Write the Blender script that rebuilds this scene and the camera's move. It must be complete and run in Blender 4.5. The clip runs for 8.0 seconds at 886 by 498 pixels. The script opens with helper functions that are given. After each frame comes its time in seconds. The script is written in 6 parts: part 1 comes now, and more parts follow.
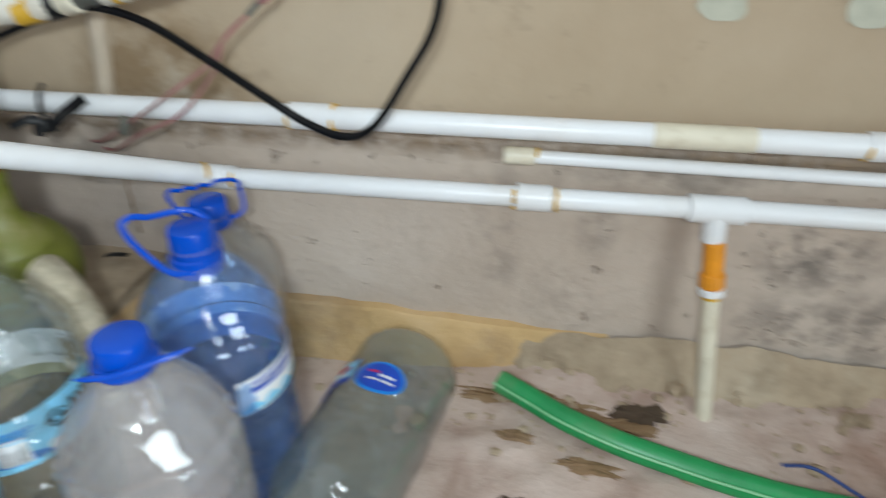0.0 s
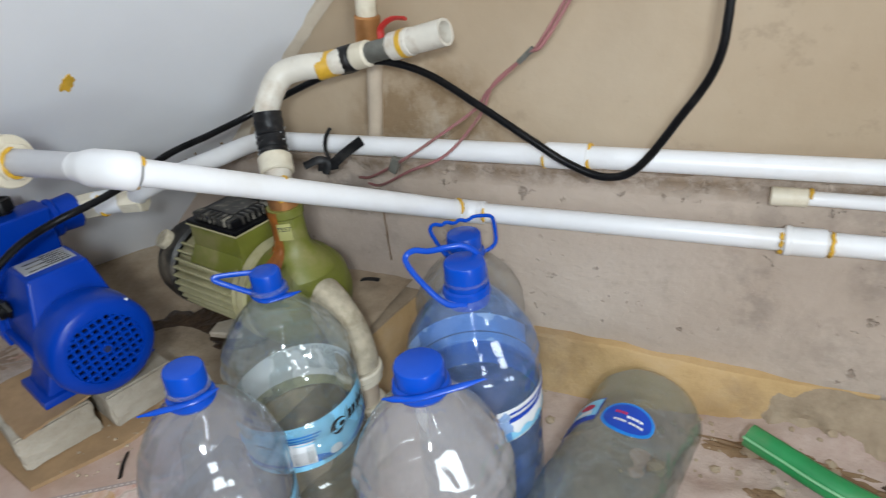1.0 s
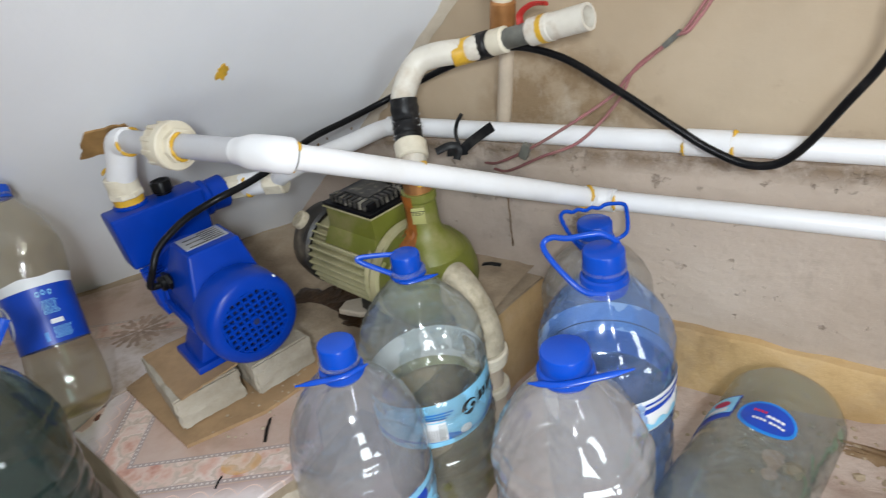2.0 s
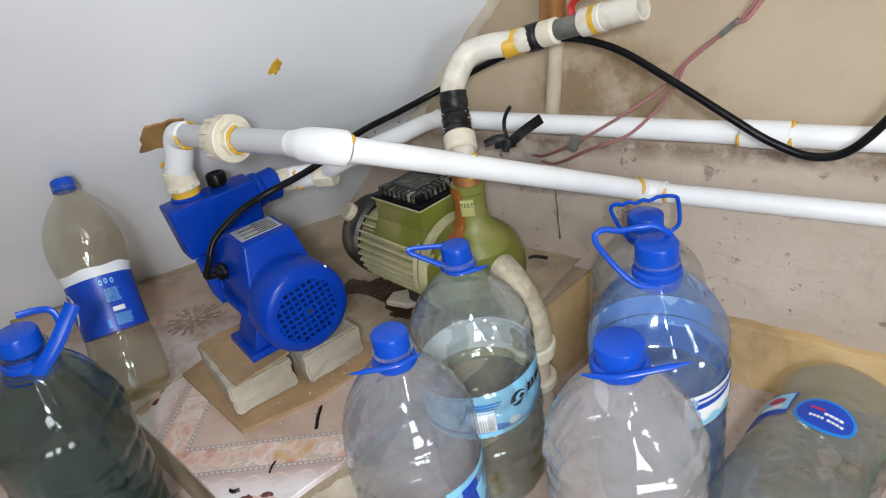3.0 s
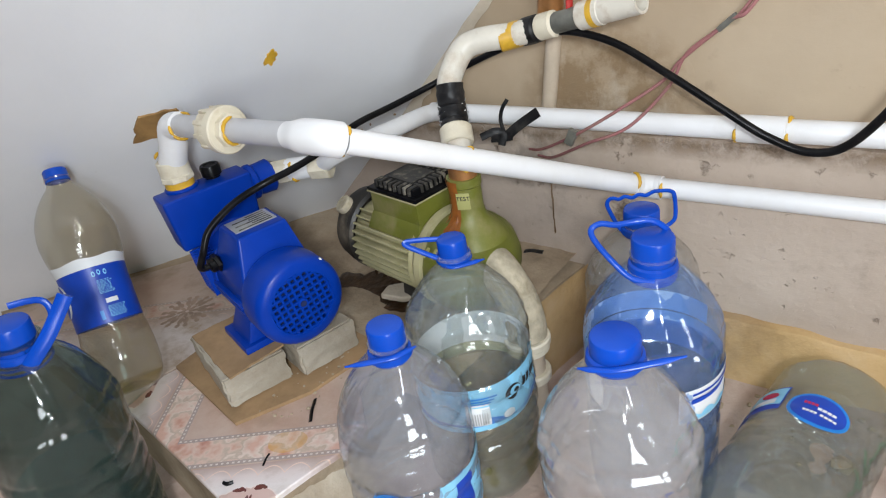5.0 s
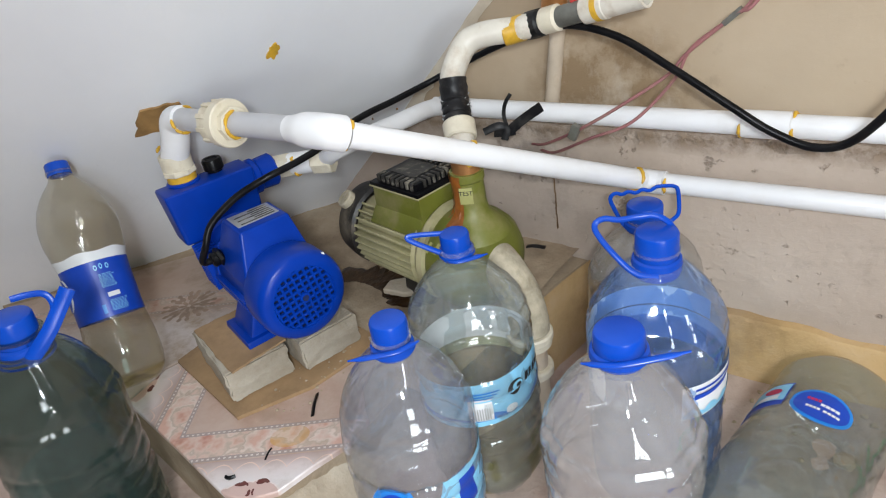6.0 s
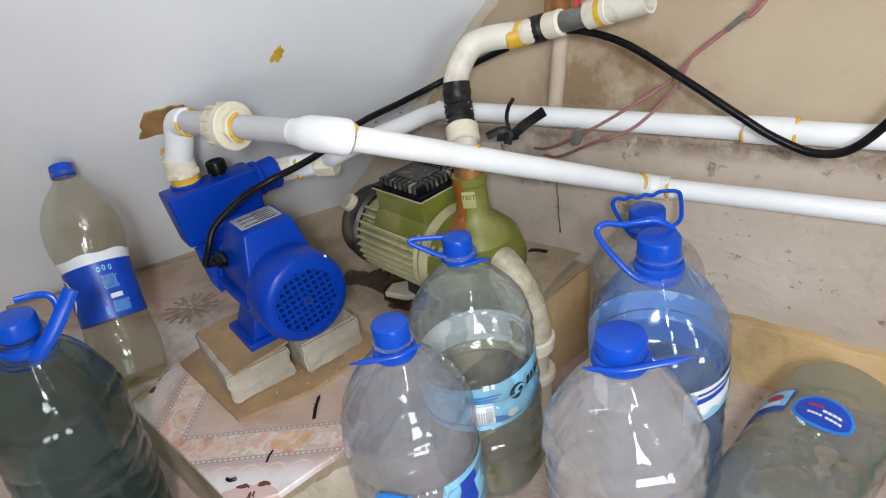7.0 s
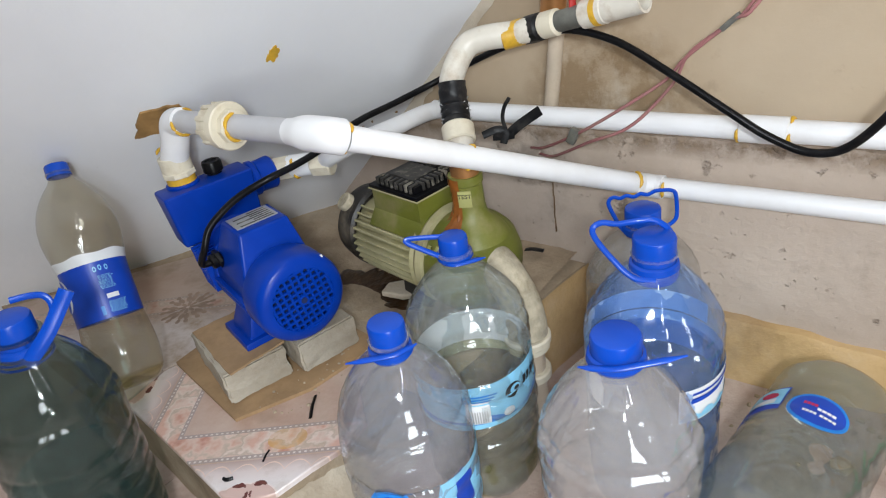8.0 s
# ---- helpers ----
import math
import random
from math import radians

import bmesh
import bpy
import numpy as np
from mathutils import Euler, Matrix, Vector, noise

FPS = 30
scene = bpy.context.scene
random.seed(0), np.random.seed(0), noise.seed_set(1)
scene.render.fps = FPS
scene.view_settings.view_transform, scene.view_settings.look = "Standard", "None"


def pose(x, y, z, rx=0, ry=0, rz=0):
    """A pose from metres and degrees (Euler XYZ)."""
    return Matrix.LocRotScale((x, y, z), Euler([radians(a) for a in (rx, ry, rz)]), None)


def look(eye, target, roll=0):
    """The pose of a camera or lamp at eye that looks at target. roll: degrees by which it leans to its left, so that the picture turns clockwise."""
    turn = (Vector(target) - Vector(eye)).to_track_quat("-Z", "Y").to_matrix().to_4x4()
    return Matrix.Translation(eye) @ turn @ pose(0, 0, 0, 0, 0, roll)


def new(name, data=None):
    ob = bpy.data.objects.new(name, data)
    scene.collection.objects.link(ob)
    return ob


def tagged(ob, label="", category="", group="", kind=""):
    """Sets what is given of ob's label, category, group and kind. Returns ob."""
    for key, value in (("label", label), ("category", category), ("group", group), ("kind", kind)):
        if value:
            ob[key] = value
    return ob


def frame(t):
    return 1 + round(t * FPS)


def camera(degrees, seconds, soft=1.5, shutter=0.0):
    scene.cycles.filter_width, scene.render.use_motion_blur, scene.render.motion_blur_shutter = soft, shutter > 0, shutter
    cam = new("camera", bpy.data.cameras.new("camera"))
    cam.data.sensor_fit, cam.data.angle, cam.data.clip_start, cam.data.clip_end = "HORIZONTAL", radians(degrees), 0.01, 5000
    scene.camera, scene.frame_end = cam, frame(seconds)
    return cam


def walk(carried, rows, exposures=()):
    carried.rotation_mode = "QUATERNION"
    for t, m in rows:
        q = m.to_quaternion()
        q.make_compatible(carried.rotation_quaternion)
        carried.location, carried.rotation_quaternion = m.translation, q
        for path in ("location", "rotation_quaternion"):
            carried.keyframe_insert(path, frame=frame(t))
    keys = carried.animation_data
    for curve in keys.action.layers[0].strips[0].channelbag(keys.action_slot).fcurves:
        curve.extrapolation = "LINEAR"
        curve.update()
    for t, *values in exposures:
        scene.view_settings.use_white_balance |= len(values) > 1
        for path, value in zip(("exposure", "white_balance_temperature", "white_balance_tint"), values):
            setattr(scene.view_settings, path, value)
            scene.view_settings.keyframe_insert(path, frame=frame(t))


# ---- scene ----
cam = camera(69.2, 8.0, soft=1.15, shutter=0.6)
PATH = [
    (0, (0.067, 0.056, 0.656), (-0.337, 1.711, -0.393), 0.1),
    (0.5, (0.012, 0.034, 0.677), (-0.742, 1.599, -0.315), -4.3),
    (1, (-0.011, 0.02, 0.679), (-0.934, 1.516, -0.274), -6.5),
    (1.5, (-0.028, 0.007, 0.685), (-1.067, 1.421, -0.275), -7.9),
    (2, (-0.048, -0.01, 0.689), (-1.2, 1.313, -0.271), -9.4),
    (3.5, (-0.056, -0.023, 0.691), (-1.3, 1.216, -0.268), -11.0),
    (4, (-0.056, -0.023, 0.69), (-1.28, 1.232, -0.273), -10.1),
    (5.5, (-0.06, -0.023, 0.688), (-1.282, 1.22, -0.294), -10.4),
    (6, (-0.061, -0.024, 0.687), (-1.282, 1.216, -0.299), -10.2),
    (6.5, (-0.061, -0.024, 0.688), (-1.284, 1.218, -0.292), -10.0),
    (7, (-0.061, -0.025, 0.688), (-1.288, 1.216, -0.288), -9.9),
    (7.5, (-0.061, -0.024, 0.687), (-1.284, 1.217, -0.294), -9.9),
    (8, (-0.059, -0.024, 0.689), (-1.28, 1.22, -0.292), -9.9),
]
walk(cam, [(t, look(eye, target, roll)) for t, eye, target, roll in PATH],
     exposures=[(0.0, -0.30, 6150, 5), (0.5, -0.32, 6200, 7), (1.0, -0.18, 6300, 10), (2.0, -0.07, 6450, 11), (3.5, -0.03, 6500, 12), (8.0, -0.03, 6500, 12)])

# ---- world and lamps ----
world = bpy.data.worlds.new("world")
scene.world = world
world.use_nodes = True
world.node_tree.nodes["Background"].inputs[0].default_value = (0.75, 0.85, 1.0, 1)
world.node_tree.nodes["Background"].inputs[1].default_value = 0.05


def lamp(name, size_x, size_y, power, colour, m):
    data = bpy.data.lights.new(name, "AREA")
    data.shape, data.size, data.size_y, data.energy, data.color = "RECTANGLE", size_x, size_y, power, colour
    ob = new(name, data)
    ob.matrix_world = m
    return ob


# unseen: soft fill added behind the camera, lamp added beside it, ceiling tube lamp
lamp("added_soft_fill", 0.9, 1.6, 52.0, (0.87, 0.95, 0.975), look((2.45, -1.60, 0.95), (-0.5, 0.5, 0.4)))
lamp("added_side_lamp", 0.10, 0.08, 7.8, (0.88, 0.96, 1.0), look((0.09, -0.19, 0.80), (-0.30, 0.62, 0.32)))
lamp("tube_lamp", 0.06, 0.9, 5.0, (0.88, 0.96, 1.0), look((0.75, -0.25, 1.95), (-0.10, 0.55, 0.2)))


# ---- materials ----
def shader(name):
    m = bpy.data.materials.new(name)
    m.use_nodes = True
    t = m.node_tree
    t.nodes.clear()
    out = t.nodes.new("ShaderNodeOutputMaterial")
    return m, t, out


def node(t, kind, **kw):
    n = t.nodes.new(kind)
    for key, value in kw.items():
        n.inputs[key].default_value = value
    return n


def ramp(t, fac, stops):
    n = t.nodes.new("ShaderNodeValToRGB")
    while len(n.color_ramp.elements) < len(stops):
        n.color_ramp.elements.new(0.5)
    for e, (p, c) in zip(n.color_ramp.elements, stops):
        e.position, e.color = p, (*c, 1) if len(c) == 3 else c
    t.links.new(fac, n.inputs[0])
    return n.outputs[0]


def noise_tex(t, scale, detail=4.0, rough=0.55, stretch=None, kind="noise"):
    c = t.nodes.new("ShaderNodeTexCoord")
    src = c.outputs["Object"]
    if stretch:
        mp = t.nodes.new("ShaderNodeMapping")
        mp.inputs["Scale"].default_value = stretch
        t.links.new(src, mp.inputs[0])
        src = mp.outputs[0]
    if kind == "voronoi":
        n = node(t, "ShaderNodeTexVoronoi", Scale=scale)
        t.links.new(src, n.inputs["Vector"])
        return n.outputs["Distance"]
    n = node(t, "ShaderNodeTexNoise", Scale=scale, Detail=detail, Roughness=rough)
    t.links.new(src, n.inputs["Vector"])
    return n.outputs[0]


def mix(t, fac, a, b, mode="MIX"):
    n = t.nodes.new("ShaderNodeMix")
    n.data_type, n.blend_type = "RGBA", mode
    for i, v in ((0, fac), (6, a), (7, b)):
        if isinstance(v, (int, float)):
            n.inputs[i].default_value = v
        elif isinstance(v, tuple):
            n.inputs[i].default_value = (*v, 1)
        else:
            t.links.new(v, n.inputs[i])
    return n.outputs[2]


def maths(t, op, a, b=0.0, c=0.0, clamp=False):
    n = t.nodes.new("ShaderNodeMath")
    n.operation, n.use_clamp = op, clamp
    for i, v in enumerate((a, b, c)):
        if isinstance(v, (int, float)):
            n.inputs[i].default_value = v
        else:
            t.links.new(v, n.inputs[i])
    return n.outputs[0]


def finish(m, t, out, colour, rough=0.5, metal=0.0, height=None, strength=0.2, dist=0.002, spec=0.5, coat=0.0):
    b = node(t, "ShaderNodeBsdfPrincipled", Metallic=metal)
    b.inputs["Specular IOR Level"].default_value = spec
    b.inputs["Coat Weight"].default_value = coat
    for key, v in (("Base Color", colour), ("Roughness", rough)):
        if isinstance(v, (int, float)):
            b.inputs[key].default_value = v
        elif isinstance(v, tuple):
            b.inputs[key].default_value = (*v, 1)
        else:
            t.links.new(v, b.inputs[key])
    if height is not None:
        bump = node(t, "ShaderNodeBump", Strength=strength, Distance=dist)
        t.links.new(height, bump.inputs["Height"])
        t.links.new(bump.outputs[0], b.inputs["Normal"])
    t.links.new(b.outputs[0], out.inputs[0])
    return m


def plain(name, colour, rough=0.45, metal=0.0, var=0.12, scale=30.0, dirt=None, dirt_amount=0.35, dirt_scale=14.0, bump=0.15, fine=220.0, dist=0.0006, spec=0.5):
    """A painted, moulded or metal surface: mottled base, dirt patches, fine relief."""
    m, t, out = shader(name)
    n1 = noise_tex(t, scale, 5.0)
    dark = tuple(c * (1 - var) for c in colour)
    lite = tuple(min(1, c * (1 + var)) for c in colour)
    col = ramp(t, n1, [(0.3, dark), (0.7, lite)])
    rgh = rough
    if dirt:
        n2 = noise_tex(t, dirt_scale, 6.0, 0.65)
        f = ramp(t, n2, [(0.5, (0, 0, 0)), (0.72, (1, 1, 1))])
        f = maths(t, "MULTIPLY", f, dirt_amount)
        col = mix(t, f, col, dirt)
        rgh = maths(t, "MULTIPLY_ADD", f, 0.35, rough)
    n3 = noise_tex(t, fine, 3.0)
    return finish(m, t, out, col, rgh, metal, n3, bump, dist, spec)


def wall_material():
    m, t, out = shader("beige_plaster")
    n1 = noise_tex(t, 2.3, 5.0, 0.6)
    col = ramp(t, n1, [(0.3, (0.35, 0.260, 0.168)), (0.55, (0.43, 0.335, 0.233)), (0.75, (0.49, 0.395, 0.288))])
    n2 = noise_tex(t, 7.5, 8.0, 0.7)
    n2b = noise_tex(t, 1.4, 3.0)
    f = ramp(t, n2, [(0.56, (0, 0, 0)), (0.70, (1, 1, 1))])
    f = maths(t, "MULTIPLY", f, ramp(t, n2b, [(0.45, (0, 0, 0)), (0.62, (1, 1, 1))]))
    col = mix(t, maths(t, "MULTIPLY", f, 0.55), col, (0.12, 0.085, 0.06))
    n3 = noise_tex(t, 26, 6.0, 0.7)
    sp = ramp(t, n3, [(0.66, (0, 0, 0)), (0.74, (1, 1, 1))])
    col = mix(t, maths(t, "MULTIPLY", sp, 0.35), col, (0.16, 0.11, 0.07))
    # flaking damp patch beside the old wall pipe
    c = t.nodes.new("ShaderNodeTexCoord")
    sep = t.nodes.new("ShaderNodeSeparateXYZ")
    t.links.new(c.outputs["Object"], sep.inputs[0])
    dx = maths(t, "DIVIDE", maths(t, "ADD", sep.outputs[0], 0.47), 0.10)
    dz = maths(t, "DIVIDE", maths(t, "SUBTRACT", sep.outputs[2], 0.41), 0.085)
    d = maths(t, "ADD", maths(t, "MULTIPLY", dx, dx), maths(t, "MULTIPLY", dz, dz))
    near = maths(t, "SUBTRACT", 1.6, maths(t, "MULTIPLY_ADD", noise_tex(t, 12, 5.0), 1.6, maths(t, "ADD", d, -0.8)), 0.0, True)
    q = noise_tex(t, 20, 8.0, 0.68)
    col = mix(t, maths(t, "MULTIPLY", near, ramp(t, q, [(0.38, (0, 0, 0)), (0.54, (0.62, 0.62, 0.62))])), col, (0.19, 0.115, 0.05))
    q2 = noise_tex(t, 15, 7.0, 0.62, (1.2, 1, 0.8))
    col = mix(t, maths(t, "MULTIPLY", near, ramp(t, q2, [(0.53, (0, 0, 0)), (0.64, (0.45, 0.45, 0.45))])), col, (0.56, 0.49, 0.40))
    h = maths(t, "ADD", noise_tex(t, 9, 6.0), maths(t, "MULTIPLY", noise_tex(t, 70, 5.0), 0.4))
    h = maths(t, "ADD", h, maths(t, "MULTIPLY", maths(t, "MULTIPLY", near, q), 3.0))
    return finish(m, t, out, col, 0.85, 0, h, 0.35, 0.006, 0.3)


def low_wall_material():
    """The lower, damp and rougher plaster under the pipes."""
    m, t, out = shader("damp_plaster")
    n1 = noise_tex(t, 3.1, 6.0, 0.65)
    col = ramp(t, n1, [(0.3, (0.41, 0.325, 0.26)), (0.52, (0.50, 0.41, 0.34)), (0.72, (0.56, 0.475, 0.405))])
    n2 = noise_tex(t, 6.0, 9.0, 0.72)
    f = ramp(t, n2, [(0.54, (0, 0, 0)), (0.66, (1, 1, 1))])
    n2b = noise_tex(t, 1.7, 3.0)
    f = maths(t, "MULTIPLY", f, ramp(t, n2b, [(0.4, (0, 0, 0)), (0.6, (1, 1, 1))]))
    col = mix(t, maths(t, "MULTIPLY", f, 0.32), col, (0.14, 0.10, 0.075))
    chips = ramp(t, noise_tex(t, 19, 7.0, 0.7), [(0.63, (0, 0, 0)), (0.68, (1, 1, 1))])
    col = mix(t, maths(t, "MULTIPLY", chips, 0.5), col, (0.20, 0.14, 0.10))
    c = t.nodes.new("ShaderNodeTexCoord")
    sep = t.nodes.new("ShaderNodeSeparateXYZ")
    t.links.new(c.outputs["Object"], sep.inputs[0])
    # crumbling brown ledge under the pipes, and mould blooms
    ledge = maths(t, "SUBTRACT", 1.0, maths(t, "DIVIDE", maths(t, "ABSOLUTE", maths(t, "SUBTRACT", sep.outputs[2], 0.352)), 0.022), 0.0, True)
    q = ramp(t, noise_tex(t, 24, 8.0, 0.72), [(0.40, (0, 0, 0)), (0.56, (0.85, 0.85, 0.85))])
    col = mix(t, maths(t, "MULTIPLY", ledge, q), col, (0.22, 0.15, 0.09))
    for bx, bz, rx, rz, k in ((0.36, 0.23, 0.08, 0.06, 0.7), (0.20, 0.33, 0.14, 0.035, 0.45), (0.09, 0.27, 0.03, 0.08, 0.35), (-0.03, 0.22, 0.03, 0.12, 0.3), (-0.58, 0.30, 0.08, 0.05, 0.5), (0.45, 0.12, 0.2, 0.06, 0.6)):
        ex = maths(t, "DIVIDE", maths(t, "SUBTRACT", sep.outputs[0], bx), rx)
        ez = maths(t, "DIVIDE", maths(t, "SUBTRACT", sep.outputs[2], bz), rz)
        near = maths(t, "SUBTRACT", 1.2, maths(t, "ADD", maths(t, "MULTIPLY", ex, ex), maths(t, "MULTIPLY", ez, ez)), 0.0, True)
        qq = ramp(t, noise_tex(t, 17, 8.0, 0.7), [(0.44, (0, 0, 0)), (0.58, (k, k, k))])
        col = mix(t, maths(t, "MULTIPLY", near, qq), col, (0.10, 0.085, 0.075))
    h = maths(t, "ADD", noise_tex(t, 14, 7.0), maths(t, "MULTIPLY", noise_tex(t, 90, 5.0), 0.4))
    h = maths(t, "SUBTRACT", h, maths(t, "MULTIPLY", chips, 0.5))
    h = maths(t, "ADD", h, maths(t, "MULTIPLY", maths(t, "MULTIPLY", ledge, q), 0.8))
    pits = ramp(t, noise_tex(t, 75, 4.0, 0.6), [(0.64, (0, 0, 0)), (0.70, (1, 1, 1))])
    pits = maths(t, "MULTIPLY", pits, ramp(t, noise_tex(t, 4.0, 3.0), [(0.45, (0, 0, 0)), (0.6, (1, 1, 1))]))
    col = mix(t, maths(t, "MULTIPLY", pits, 0.35), col, (0.14, 0.10, 0.08))
    h = maths(t, "SUBTRACT", h, maths(t, "MULTIPLY", pits, 0.6))
    return finish(m, t, out, col, 0.85, 0, h, 0.75, 0.006, 0.3)


def soffit_material():
    m, t, out = shader("white_paint")
    n1 = noise_tex(t, 1.8, 5.0, 0.6)
    col = ramp(t, n1, [(0.35, (0.73, 0.74, 0.765)), (0.65, (0.81, 0.82, 0.845))])
    n3 = noise_tex(t, 22, 7.0, 0.7)
    sp = ramp(t, n3, [(0.70, (0, 0, 0)), (0.76, (1, 1, 1))])
    col = mix(t, maths(t, "MULTIPLY", sp, 0.25), col, (0.35, 0.32, 0.28))
    h = maths(t, "ADD", noise_tex(t, 6, 4.0), maths(t, "MULTIPLY", noise_tex(t, 60, 4.0), 0.25))
    return finish(m, t, out, col, 0.6, 0, h, 0.35, 0.005, 0.4)


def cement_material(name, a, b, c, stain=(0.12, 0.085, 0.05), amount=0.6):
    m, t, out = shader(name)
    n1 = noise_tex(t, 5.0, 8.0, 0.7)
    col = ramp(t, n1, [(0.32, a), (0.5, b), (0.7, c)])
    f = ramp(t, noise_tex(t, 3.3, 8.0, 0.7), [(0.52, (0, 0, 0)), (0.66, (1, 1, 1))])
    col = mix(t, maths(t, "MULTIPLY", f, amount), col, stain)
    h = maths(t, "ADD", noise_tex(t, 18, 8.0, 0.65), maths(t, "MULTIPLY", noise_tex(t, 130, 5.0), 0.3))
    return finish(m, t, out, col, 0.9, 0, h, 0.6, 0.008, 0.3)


def clear_plastic(name, tint, gloss=0.12, wrinkle=0.6, rough=0.11, scale=16.0, haze=0.09, haze_colour=(0.6, 0.62, 0.62)):
    """Thin clear bottle plastic: tinted see-through, a little haze, sharp gloss."""
    m, t, out = shader(name)
    n = noise_tex(t, scale * 0.7, 2.0, 0.4, (1.0, 1.0, 0.45))
    fold = maths(t, "ABSOLUTE", maths(t, "SUBTRACT", noise_tex(t, scale * 0.55, 1.0, 0.4, (1.0, 1.0, 0.6)), 0.5))
    n = maths(t, "MULTIPLY_ADD", ramp(t, fold, [(0.0, (1, 1, 1)), (0.030, (0, 0, 0))]), 0.22, n)
    n = maths(t, "MULTIPLY_ADD", noise_tex(t, scale * 0.9, kind="voronoi"), 0.12, n)
    bump = node(t, "ShaderNodeBump", Strength=wrinkle, Distance=0.012)
    t.links.new(n, bump.inputs["Height"])
    tr = node(t, "ShaderNodeBsdfTransparent", Color=(*tint, 1))
    df = node(t, "ShaderNodeBsdfDiffuse", Color=(*haze_colour, 1))
    gl = node(t, "ShaderNodeBsdfGlossy", Roughness=rough)
    lw = node(t, "ShaderNodeLayerWeight", Blend=0.5)
    t.links.new(bump.outputs[0], gl.inputs["Normal"])
    t.links.new(bump.outputs[0], lw.inputs["Normal"])
    fres = maths(t, "POWER", lw.outputs["Facing"], 3.6)
    m1 = node(t, "ShaderNodeMixShader", Fac=haze)
    hz = ramp(t, noise_tex(t, 9.0, 5.0), [(0.3, (haze * 0.5,) * 3), (0.7, (haze * 1.4,) * 3)])
    t.links.new(hz, m1.inputs[0])
    t.links.new(tr.outputs[0], m1.inputs[1])
    t.links.new(df.outputs[0], m1.inputs[2])
    m2 = t.nodes.new("ShaderNodeMixShader")
    f = maths(t, "MULTIPLY_ADD", fres, 0.85, gloss, True)
    t.links.new(f, m2.inputs[0])
    t.links.new(m1.outputs[0], m2.inputs[1])
    t.links.new(gl.outputs[0], m2.inputs[2])
    t.links.new(m2.outputs[0], out.inputs[0])
    return m


def water_material(name, tint):
    m, t, out = shader(name)
    tr = node(t, "ShaderNodeBsdfTransparent", Color=(*tint, 1))
    gl = node(t, "ShaderNodeBsdfGlossy", Roughness=0.02)
    lw = node(t, "ShaderNodeLayerWeight", Blend=0.5)
    m2 = t.nodes.new("ShaderNodeMixShader")
    t.links.new(maths(t, "MULTIPLY_ADD", maths(t, "POWER", lw.outputs["Facing"], 4.0), 0.6, 0.02), m2.inputs[0])
    t.links.new(tr.outputs[0], m2.inputs[1])
    t.links.new(gl.outputs[0], m2.inputs[2])
    t.links.new(m2.outputs[0], out.inputs[0])
    return m


